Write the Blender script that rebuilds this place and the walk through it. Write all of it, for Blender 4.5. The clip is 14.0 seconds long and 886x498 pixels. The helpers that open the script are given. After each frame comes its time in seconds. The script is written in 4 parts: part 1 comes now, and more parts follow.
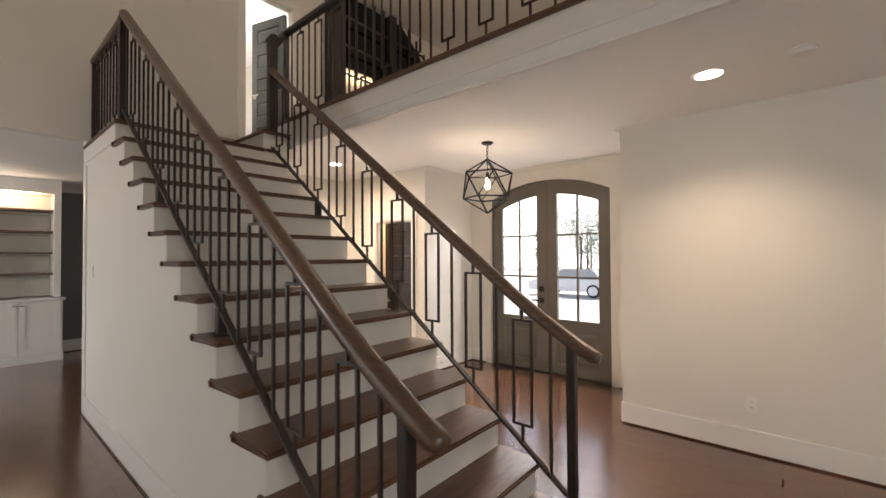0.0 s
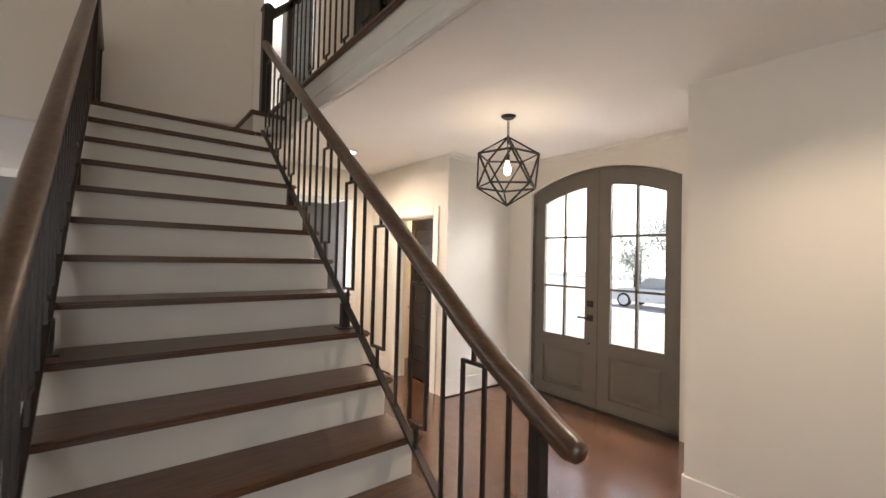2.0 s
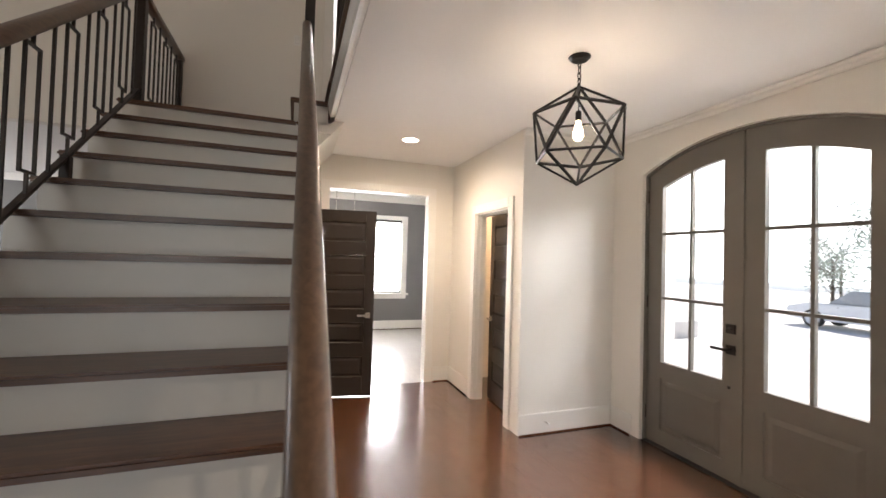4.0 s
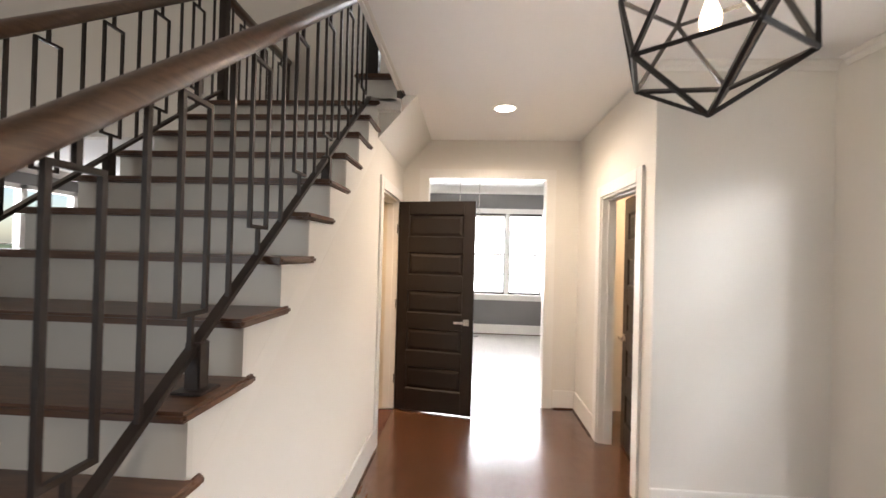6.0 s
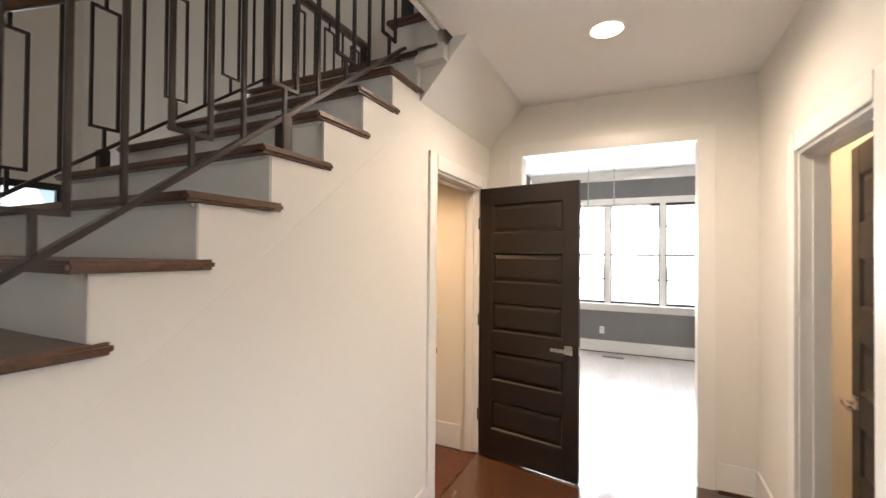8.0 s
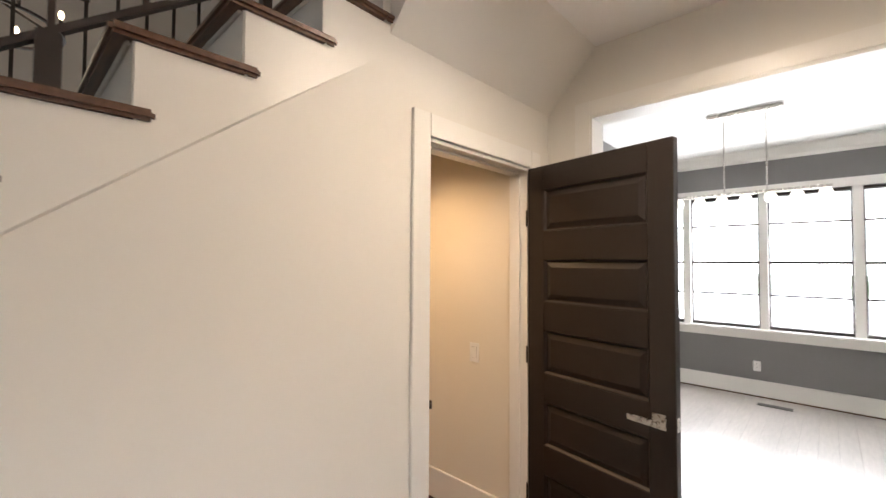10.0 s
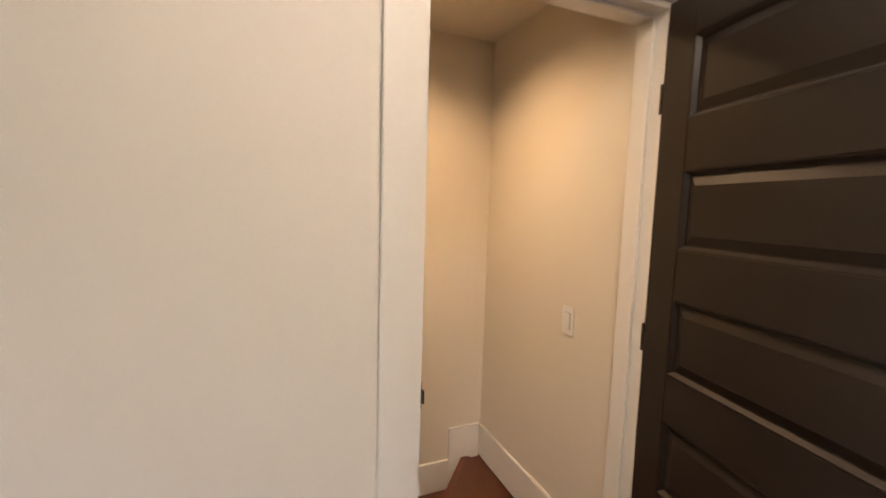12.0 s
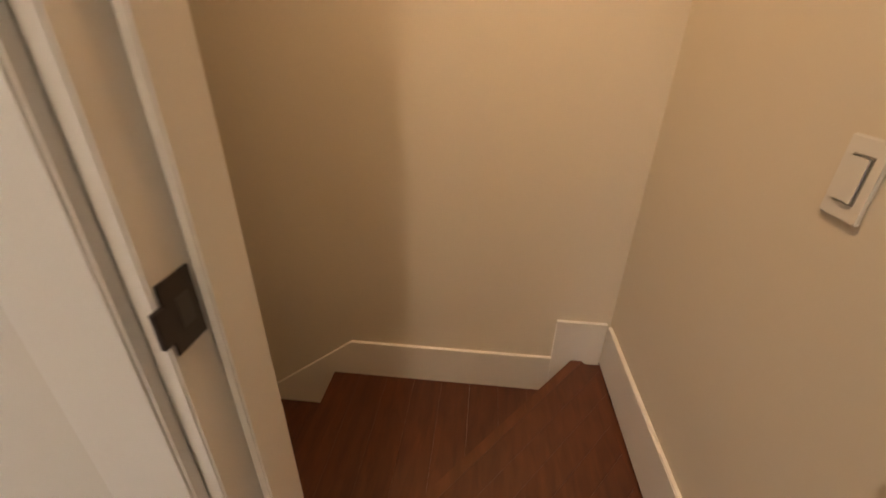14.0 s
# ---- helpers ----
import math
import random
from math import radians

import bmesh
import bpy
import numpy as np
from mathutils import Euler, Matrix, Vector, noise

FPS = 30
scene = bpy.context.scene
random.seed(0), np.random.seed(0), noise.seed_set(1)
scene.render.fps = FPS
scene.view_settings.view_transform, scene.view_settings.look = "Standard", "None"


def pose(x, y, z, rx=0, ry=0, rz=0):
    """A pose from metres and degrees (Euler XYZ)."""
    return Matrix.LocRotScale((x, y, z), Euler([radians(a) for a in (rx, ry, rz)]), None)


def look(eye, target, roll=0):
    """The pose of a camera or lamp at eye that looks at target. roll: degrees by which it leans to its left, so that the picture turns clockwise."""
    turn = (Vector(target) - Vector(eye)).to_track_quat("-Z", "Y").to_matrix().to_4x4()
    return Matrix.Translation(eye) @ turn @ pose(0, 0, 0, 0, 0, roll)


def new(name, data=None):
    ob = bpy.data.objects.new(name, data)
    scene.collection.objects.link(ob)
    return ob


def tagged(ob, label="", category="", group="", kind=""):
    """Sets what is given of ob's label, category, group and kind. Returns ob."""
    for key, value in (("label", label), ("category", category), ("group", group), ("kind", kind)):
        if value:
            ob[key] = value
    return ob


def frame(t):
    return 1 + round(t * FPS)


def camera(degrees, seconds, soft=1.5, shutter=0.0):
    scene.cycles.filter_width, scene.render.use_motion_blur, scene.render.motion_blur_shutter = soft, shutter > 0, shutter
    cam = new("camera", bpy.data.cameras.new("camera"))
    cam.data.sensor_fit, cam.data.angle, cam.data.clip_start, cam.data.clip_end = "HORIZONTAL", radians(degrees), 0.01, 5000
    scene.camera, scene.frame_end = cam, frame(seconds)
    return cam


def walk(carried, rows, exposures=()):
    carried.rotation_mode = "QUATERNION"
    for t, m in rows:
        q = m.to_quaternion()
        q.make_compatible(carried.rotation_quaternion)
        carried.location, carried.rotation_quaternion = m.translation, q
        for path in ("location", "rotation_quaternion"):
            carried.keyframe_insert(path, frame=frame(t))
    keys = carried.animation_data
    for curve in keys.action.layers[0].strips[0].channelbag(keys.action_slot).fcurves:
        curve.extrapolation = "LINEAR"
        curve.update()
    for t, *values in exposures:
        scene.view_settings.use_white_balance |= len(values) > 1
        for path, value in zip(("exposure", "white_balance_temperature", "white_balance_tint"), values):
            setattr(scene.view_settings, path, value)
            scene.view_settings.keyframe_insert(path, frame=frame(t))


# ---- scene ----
cam = camera(94.2, 14.0, shutter=0.4)
PATH = [
    (0, (0.397, 0.121, 1.549), (1.921, 1.416, 1.582), -0.3),
    (0.5, (0.681, 0.134, 1.541), (2.149, 1.491, 1.574), 0.4),
    (1, (0.964, 0.174, 1.551), (2.371, 1.594, 1.589), 1.0),
    (1.5, (1.233, 0.2, 1.548), (2.566, 1.691, 1.594), 1.2),
    (2, (1.481, 0.221, 1.553), (2.722, 1.789, 1.595), 1.4),
    (2.2, (1.591, 0.241, 1.551), (2.791, 1.84, 1.592), 1.5),
    (4.3, (2.607, 0.673, 1.543), (3.171, 2.591, 1.575), 1.6),
    (4.5, (2.699, 0.732, 1.566), (3.186, 2.671, 1.585), 1.5),
    (5, (2.904, 0.899, 1.561), (3.206, 2.876, 1.586), 1.0),
    (5.5, (3.116, 1.073, 1.556), (3.194, 3.071, 1.591), 0.9),
    (6, (3.266, 1.256, 1.554), (3.138, 3.252, 1.573), 1.5),
    (6.5, (3.414, 1.491, 1.561), (3.069, 3.461, 1.569), 1.4),
    (7, (3.539, 1.741, 1.557), (3.013, 3.671, 1.562), 0.8),
    (7.5, (3.645, 2.012, 1.559), (2.928, 3.879, 1.56), 0.5),
    (7.7, (3.664, 2.12, 1.549), (2.886, 3.962, 1.558), 0.5),
    (10, (3.762, 3.333, 1.54), (2.397, 4.793, 1.602), 0.3),
    (10.5, (3.725, 3.584, 1.529), (2.23, 4.912, 1.57), 0.3),
    (11, (3.668, 3.821, 1.498), (2.018, 4.95, 1.493), 0.4),
    (11.5, (3.564, 3.996, 1.433), (1.812, 4.958, 1.348), 1.0),
    (12, (3.503, 4.206, 1.432), (1.663, 4.964, 1.234), 1.7),
    (12.5, (3.274, 4.417, 1.342), (1.386, 4.986, 1.006), 1.6),
    (13, (3.162, 4.578, 1.309), (1.255, 4.891, 0.794), 1.9),
    (13.5, (2.928, 4.664, 1.186), (1.068, 4.792, 0.464), 2.2),
    (14, (2.791, 4.795, 1.162), (1.026, 4.621, 0.237), 0.9),
]
walk(cam, [(t, look(e, g, r)) for t, e, g, r in PATH], exposures=[(0.0, 0.33, 7150, 16), (2.0, 0.35, 6950, 15), (5.5, 0.28, 6600, 14), (7.5, 0.24, 6550, 13), (10.0, -0.06, 6500, 13), (11.5, -0.22, 6700, 14), (12.5, -0.34, 6750, 15), (13.5, -0.52, 7050, 15), (14.0, -0.6, 7450, 16)])

# ---------------- light ----------------
sky_world = bpy.data.worlds.new("sky_world")
scene.world = sky_world
sky_world.use_nodes = True
sky = sky_world.node_tree.nodes.new("ShaderNodeTexSky")
sky.sky_type = 'NISHITA'
sky.sun_disc = False
sky.sun_elevation, sky.sun_rotation = radians(48), radians(70)
sky_world.node_tree.links.new(sky.outputs[0], sky_world.node_tree.nodes["Background"].inputs[0])
sky_world.node_tree.nodes["Background"].inputs[1].default_value = 0.15


def lamp(name, kind, energy, colour, m, **more):
    data = bpy.data.lights.new(name, kind)
    data.energy, data.color = energy, colour
    if kind == 'AREA':
        data.shape, data.size, data.size_y = 'RECTANGLE', more["size"], more["size_y"]
    elif kind == 'SUN':
        data.angle = more["angle"]
    else:
        data.shadow_soft_size = more["size"]
        if kind == 'SPOT':
            data.spot_size, data.spot_blend = more["spot"], 1.0
    ob = new(name, data)
    ob.matrix_world = m
    return ob


WARM, DAY = (1.0, 0.83, 0.64), (0.93, 0.97, 1.0)
lamp("sun", 'SUN', 5.0, (1.0, 0.95, 0.88), look((0, 0, 20), (-6.4, -2.3, 20 - 7.5)), angle=radians(0.5))
lamp("window_sky_dining", 'AREA', 235, DAY, look((3.2, 9.62, 1.55), (3.2, 5, 1.2)), size=3.4, size_y=1.5)
lamp("porch_sky_door", 'AREA', 290, DAY, look((6.35, 2.61, 2.85), (4.4, 2.61, 0.7)), size=2.2, size_y=0.6)
lamp("window_sky_living", 'AREA', 18, DAY, look((-4.25, 4.2, 1.5), (0, 3.6, 1.2)), size=2.2, size_y=2.2)
lamp("window_sky_rear", 'AREA', 62, DAY, look((-0.6, -4.6, 1.6), (-0.2, 0.0, 1.9)), size=3.4, size_y=2.0)
lamp("can_bulb_hall", 'SPOT', 142, WARM, look((3.525, 4.593, 2.715), (3.525, 4.593, 0)), size=0.05, spot=radians(171))
lamp("can_bulb_living", 'SPOT', 70, WARM, look((3.585, 0.527, 2.70), (3.585, 0.527, 0)), size=0.05, spot=radians(130))
lamp("pendant_bulb_light", 'POINT', 6, WARM, pose(3.98, 2.55, 2.25), size=0.035)
lamp("basement_bulb", 'SPOT', 78, (1.0, 0.66, 0.36), look((1.98, 4.80, 2.31), (1.98, 4.80, 0)), size=0.05, spot=radians(142))
lamp("window_sky_family", 'AREA', 105, DAY, look((-3.9, 7.6, 1.55), (0, 7.6, 1.2)), size=2.4, size_y=1.7)
lamp("powder_bulb", 'POINT', 26, (1.0, 0.70, 0.42), pose(5.2, 4.8, 2.3), size=0.08)
lamp("niche_light", 'POINT', 8, WARM, pose(0.87, 8.76, 2.46), size=0.05)
# lamp of the made-up chandelier, no known source in the living room
lamp("added_chandelier_light", 'POINT', 6, WARM, pose(-0.6, 3.2, 3.25), size=0.3)
lamp("upper_room_light", 'POINT', 70, DAY, pose(3.3, 7.4, 4.9), size=0.4)
lamp("loft_light", 'POINT', 38, WARM, pose(4.6, 2.6, 5.2), size=0.2)


# ---------------- materials ----------------
def mat(name, colour, rough=0.5, metal=0.0, var=0.05, scale=6.0, bump=0.0, bump_scale=80.0, coat=0.0, stretch=(1, 1, 1)):
    m = bpy.data.materials.new(name)
    m.use_nodes = True
    nt = m.node_tree
    b = nt.nodes["Principled BSDF"]
    b.inputs["Roughness"].default_value, b.inputs["Metallic"].default_value = rough, metal
    b.inputs["Coat Weight"].default_value = coat
    co = nt.nodes.new("ShaderNodeTexCoord")
    mp = nt.nodes.new("ShaderNodeMapping")
    mp.inputs["Scale"].default_value = stretch
    nt.links.new(co.outputs["Object"], mp.inputs[0])
    n1 = nt.nodes.new("ShaderNodeTexNoise")
    n1.inputs["Scale"].default_value, n1.inputs["Detail"].default_value = scale, 5
    nt.links.new(mp.outputs[0], n1.inputs["Vector"])
    ramp = nt.nodes.new("ShaderNodeMapRange")
    ramp.inputs[3].default_value, ramp.inputs[4].default_value = 1 - var * 2, 1 + var * 2
    nt.links.new(n1.outputs[0], ramp.inputs[0])
    mix = nt.nodes.new("ShaderNodeVectorMath")
    mix.operation = 'SCALE'
    mix.inputs[0].default_value = colour
    nt.links.new(ramp.outputs[0], mix.inputs["Scale"])
    nt.links.new(mix.outputs[0], b.inputs["Base Color"])
    n2 = nt.nodes.new("ShaderNodeTexNoise")
    n2.inputs["Scale"].default_value, n2.inputs["Detail"].default_value = bump_scale, 3
    nt.links.new(mp.outputs[0], n2.inputs["Vector"])
    rr = nt.nodes.new("ShaderNodeMapRange")
    rr.inputs[3].default_value, rr.inputs[4].default_value = max(0.02, rough - 0.07), min(1, rough + 0.07)
    nt.links.new(n1.outputs[0], rr.inputs[0])
    nt.links.new(rr.outputs[0], b.inputs["Roughness"])
    if bump:
        bp = nt.nodes.new("ShaderNodeBump")
        bp.inputs["Strength"].default_value, bp.inputs["Distance"].default_value = bump, 0.002
        nt.links.new(n2.outputs[0], bp.inputs["Height"])
        nt.links.new(bp.outputs[0], b.inputs["Normal"])
    return m


def wood(name, dark, light, rough, grain=(9, 1.0, 9), coat=0.2, spread=0.35, bump=0.05, wave=0.0):
    """Stained boards: grain along Y of the object, tone differing from board to board."""
    m = bpy.data.materials.new(name)
    m.use_nodes = True
    nt = m.node_tree
    b = nt.nodes["Principled BSDF"]
    co = nt.nodes.new("ShaderNodeTexCoord")
    info = nt.nodes.new("ShaderNodeObjectInfo")
    geo = nt.nodes.new("ShaderNodeNewGeometry")
    both = nt.nodes.new("ShaderNodeMath")
    nt.links.new(info.outputs["Random"], both.inputs[0])
    nt.links.new(geo.outputs["Random Per Island"], both.inputs[1])
    off = nt.nodes.new("ShaderNodeVectorMath")
    off.operation = 'SCALE'
    off.inputs[0].default_value = (7, 13, 5)
    nt.links.new(both.outputs[0], off.inputs["Scale"])
    add = nt.nodes.new("ShaderNodeVectorMath")
    nt.links.new(co.outputs["Object"], add.inputs[0])
    nt.links.new(off.outputs[0], add.inputs[1])
    mp = nt.nodes.new("ShaderNodeMapping")
    mp.inputs["Scale"].default_value = grain
    nt.links.new(add.outputs[0], mp.inputs[0])
    n1 = nt.nodes.new("ShaderNodeTexNoise")
    n1.inputs["Scale"].default_value, n1.inputs["Detail"].default_value, n1.inputs["Distortion"].default_value = 6, 8, 0.6
    nt.links.new(mp.outputs[0], n1.inputs["Vector"])
    n2 = nt.nodes.new("ShaderNodeTexNoise")
    n2.inputs["Scale"].default_value, n2.inputs["Detail"].default_value = 2.3, 3
    nt.links.new(co.outputs["Object"], n2.inputs["Vector"])
    ramp = nt.nodes.new("ShaderNodeValToRGB")
    ramp.color_ramp.elements[0].position, ramp.color_ramp.elements[1].position = 0.32, 0.72
    ramp.color_ramp.elements[0].color, ramp.color_ramp.elements[1].color = (*dark, 1), (*light, 1)
    nt.links.new(n1.outputs[0], ramp.inputs[0])
    tone = nt.nodes.new("ShaderNodeMapRange")
    tone.inputs[2].default_value = 2.0
    tone.inputs[3].default_value, tone.inputs[4].default_value = 1 - spread, 1 + spread
    nt.links.new(both.outputs[0], tone.inputs[0])
    sc = nt.nodes.new("ShaderNodeVectorMath")
    sc.operation = 'SCALE'
    nt.links.new(ramp.outputs[0], sc.inputs[0])
    nt.links.new(tone.outputs[0], sc.inputs["Scale"])
    nt.links.new(sc.outputs[0], b.inputs["Base Color"])
    rr = nt.nodes.new("ShaderNodeMapRange")
    rr.inputs[3].default_value, rr.inputs[4].default_value = rough - 0.06, rough + 0.08
    nt.links.new(n2.outputs[0], rr.inputs[0])
    nt.links.new(rr.outputs[0], b.inputs["Roughness"])
    b.inputs["Coat Weight"].default_value, b.inputs["Coat Roughness"].default_value = coat, rough * 0.7
    if bump:
        bp = nt.nodes.new("ShaderNodeBump")
        bp.inputs["Strength"].default_value, bp.inputs["Distance"].default_value = bump, 0.001
        nt.links.new(n1.outputs[0], bp.inputs["Height"])
        nt.links.new(bp.outputs[0], b.inputs["Normal"])
    if wave:
        # slow unevenness of the boards, which breaks up mirror images
        bw = nt.nodes.new("ShaderNodeBump")
        bw.inputs["Strength"].default_value, bw.inputs["Distance"].default_value = wave, 0.006
        n3 = nt.nodes.new("ShaderNodeTexNoise")
        n3.inputs["Scale"].default_value, n3.inputs["Detail"].default_value = 5.0, 2
        nt.links.new(add.outputs[0], n3.inputs["Vector"])
        nt.links.new(n3.outputs[0], bw.inputs["Height"])
        if bump:
            nt.links.new(bp.outputs[0], bw.inputs["Normal"])
        nt.links.new(bw.outputs[0], b.inputs["Normal"])
        nt.links.new(bw.outputs[0], b.inputs["Coat Normal"])
    return m


def glow(name, colour, strength):
    m = bpy.data.materials.new(name)
    m.use_nodes = True
    b = m.node_tree.nodes["Principled BSDF"]
    b.inputs["Base Color"].default_value = (0.9, 0.85, 0.75, 1)
    b.inputs["Emission Color"].default_value, b.inputs["Emission Strength"].default_value = (*colour, 1), strength
    return m


def glass(name):
    m = bpy.data.materials.new(name)
    m.use_nodes = True
    b = m.node_tree.nodes["Principled BSDF"]
    b.inputs["Base Color"].default_value = (1, 1, 1, 1)
    b.inputs["Transmission Weight"].default_value, b.inputs["Roughness"].default_value, b.inputs["IOR"].default_value = 1.0, 0.0, 1.05
    return m


PAINT = mat("warm_white_paint", (0.76, 0.725, 0.665), 0.62, var=0.015, scale=1.6, bump=0.12, bump_scale=220)
CREAM = mat("cream_paint", (0.74, 0.68, 0.58), 0.6, var=0.015, scale=1.6, bump=0.12, bump_scale=220)
CEIL = mat("ceiling_paint", (0.86, 0.845, 0.82), 0.8, var=0.012, scale=1.4, bump=0.1, bump_scale=160)
TRIM = mat("white_trim_enamel", (0.80, 0.775, 0.73), 0.34, var=0.012, scale=4, bump=0.03, bump_scale=40)
RISER = mat("riser_enamel", (0.72, 0.69, 0.63), 0.36, var=0.03, scale=5, bump=0.03, bump_scale=40)
SKIRT = mat("skirt_enamel", (0.77, 0.735, 0.675), 0.36, var=0.012, scale=2, bump=0.04, bump_scale=90)
GREY = mat("grey_wall_paint", (0.19, 0.183, 0.178), 0.6, var=0.02, scale=1.8, bump=0.12, bump_scale=220)
IRON = mat("dark_bronze_iron", (0.036, 0.026, 0.0215), 0.42, metal=0.25, var=0.12, scale=30, bump=0.1, bump_scale=120)
BLACK = mat("black_iron", (0.014, 0.012, 0.011), 0.4, metal=0.3, var=0.1, scale=30, bump=0.08, bump_scale=120)
ENTRY = mat("taupe_entry_door_paint", (0.145, 0.130, 0.108), 0.38, var=0.04, scale=7, bump=0.06, bump_scale=60)
BROWN = mat("dark_brown_door_paint", (0.0135, 0.0080, 0.0056), 0.45, var=0.06, scale=9, bump=0.08, bump_scale=70)
TEAL = mat("grey_green_door_paint", (0.10, 0.115, 0.115), 0.4, var=0.04, scale=7)
NICKEL = mat("brushed_nickel", (0.55, 0.52, 0.48), 0.28, metal=1.0, var=0.05, scale=60)
PLASTIC = mat("white_plastic", (0.78, 0.77, 0.74), 0.35, var=0.01)
SEAM = mat("plate_seam", (0.42, 0.40, 0.37), 0.5)
SLOT = mat("dark_slot", (0.05, 0.045, 0.04), 0.5)
SHELL = mat("dark_espresso_wood", (0.022, 0.018, 0.016), 0.4, var=0.1, scale=8)
SHIP = mat("shiplap_paint", (0.70, 0.66, 0.58), 0.5, var=0.015, scale=3)
STONE = mat("white_stone_top", (0.72, 0.71, 0.69), 0.2, var=0.04, scale=9)
FLOORWOOD = wood("brown_oak_floor", (0.064, 0.0245, 0.0118), (0.140, 0.057, 0.0262), 0.23, coat=1.0, spread=0.42, bump=0.04, wave=0.5)
# dining oak with the white window reflection put into its base colour
DININGWOOD = wood("oak_floor_window_sheen", (0.45, 0.415, 0.38), (0.52, 0.475, 0.435), 0.30, coat=1.0, spread=0.10, bump=0.0, wave=0.12)
TREADWOOD = wood("dark_oak_tread", (0.072, 0.032, 0.016), (0.142, 0.066, 0.034), 0.38, grain=(1.0, 9, 9), coat=0.3, spread=0.12)
RAILWOOD = wood("brown_oak_rail", (0.080, 0.043, 0.024), (0.150, 0.083, 0.047), 0.33, grain=(9, 1.0, 9), coat=0.4, spread=0.05)
NOSEWOOD = wood("oak_nosing", (0.092, 0.029, 0.011), (0.155, 0.051, 0.021), 0.38, grain=(1.0, 5, 5), coat=0.2, spread=0.1)
WINDERWOOD = wood("red_oak_winder", (0.066, 0.0165, 0.0056), (0.122, 0.035, 0.0128), 0.42, grain=(1.0, 5, 5), coat=0.1, spread=0.14)
BULB = glow("warm_bulb", (1.0, 0.72, 0.42), 14)
CANGLOW = glow("can_lens", (1.0, 0.9, 0.75), 14)
TUBE = glow("warm_strip", (1.0, 0.78, 0.5), 8)
GLASS = glass("clear_glass")
CARGLASS = mat("car_window_glass", (0.30, 0.33, 0.36), 0.1, var=0.05)
DARKGLASS = mat("dark_glass", (0.006, 0.006, 0.007), 0.08, var=0.02)
GRASS = mat("lawn", (0.07, 0.10, 0.035), 0.9, var=0.25, scale=3, bump=0.4, bump_scale=40)
PAVE = mat("pale_concrete", (0.68, 0.66, 0.63), 0.85, var=0.08, scale=2, bump=0.2, bump_scale=60)
LEAF = mat("leaf_green", (0.085, 0.12, 0.085), 0.6, var=0.35, scale=3)
LEAF.node_tree.nodes["Principled BSDF"].inputs["Transmission Weight"].default_value = 0.75
BARK = mat("tree_bark", (0.09, 0.065, 0.045), 0.9, var=0.25, scale=12, bump=0.5, bump_scale=30)
SILVER = mat("silver_car_paint", (0.62, 0.66, 0.72), 0.3, metal=0.2, var=0.03, coat=0.6)
RUBBER = mat("tyre_rubber", (0.02, 0.02, 0.02), 0.8)


# ---------------- building helpers ----------------
def bx(bm, x0, x1, y0, y1, z0, z1):
    vs = [bm.verts.new((x, y, z)) for z in (z0, z1) for y in (y0, y1) for x in (x0, x1)]
    for f in ((0, 2, 3, 1), (4, 5, 7, 6), (0, 1, 5, 4), (2, 6, 7, 3), (0, 4, 6, 2), (1, 3, 7, 5)):
        bm.faces.new([vs[i] for i in f])
    return vs


def prism(bm, pts, axis, a, b):
    """A prism of the outline pts between a and b along axis (0, 1 or 2); pts are the other two coordinates in order."""
    def put(p, q):
        c = list(p)
        c.insert(axis, q)
        return bm.verts.new(c)
    lo, hi = [put(p, a) for p in pts], [put(p, b) for p in pts]
    bm.faces.new(lo[::-1])
    bm.faces.new(hi)
    for i in range(len(pts)):
        j = (i + 1) % len(pts)
        bm.faces.new((lo[i], lo[j], hi[j], hi[i]))


def finish(bm, bevel=0.0, segments=2):
    bmesh.ops.recalc_face_normals(bm, faces=bm.faces)
    if bevel:
        edges = [e for e in bm.edges if len(e.link_faces) == 2 and e.calc_face_angle() > 0.5]
        bmesh.ops.bevel(bm, geom=edges, offset=bevel, segments=segments, affect='EDGES', clamp_overlap=True)


def part(name, bm, material, parent=None, label="", bevel=0.0, smooth=False):
    finish(bm, bevel)
    me = bpy.data.meshes.new(name)
    bm.to_mesh(me)
    bm.free()
    me.materials.append(material)
    if smooth:
        for p in me.polygons:
            p.use_smooth = True
    ob = new(name, me)
    ob.parent = parent
    if label:
        ob["label"] = label
    return ob


def box(name, x0, x1, y0, y1, z0, z1, material, parent=None, label="", bevel=0.0):
    bm = bmesh.new()
    bx(bm, x0, x1, y0, y1, z0, z1)
    return part(name, bm, material, parent, label, bevel)


def boxes(name, rows, material, parent=None, label="", bevel=0.0):
    bm = bmesh.new()
    for r in rows:
        bx(bm, *r)
    return part(name, bm, material, parent, label, bevel)


def shell(name, rows, material, bevel=0.0, label="", kind="structure"):
    return tagged(boxes(name, rows, material, None, label, bevel), kind=kind)


def thing(name, label, category, group="", kind="", at=(0, 0, 0)):
    ob = new(name)
    ob.location = at
    ob.empty_display_size = 0.1
    return tagged(ob, label, category, group, kind)


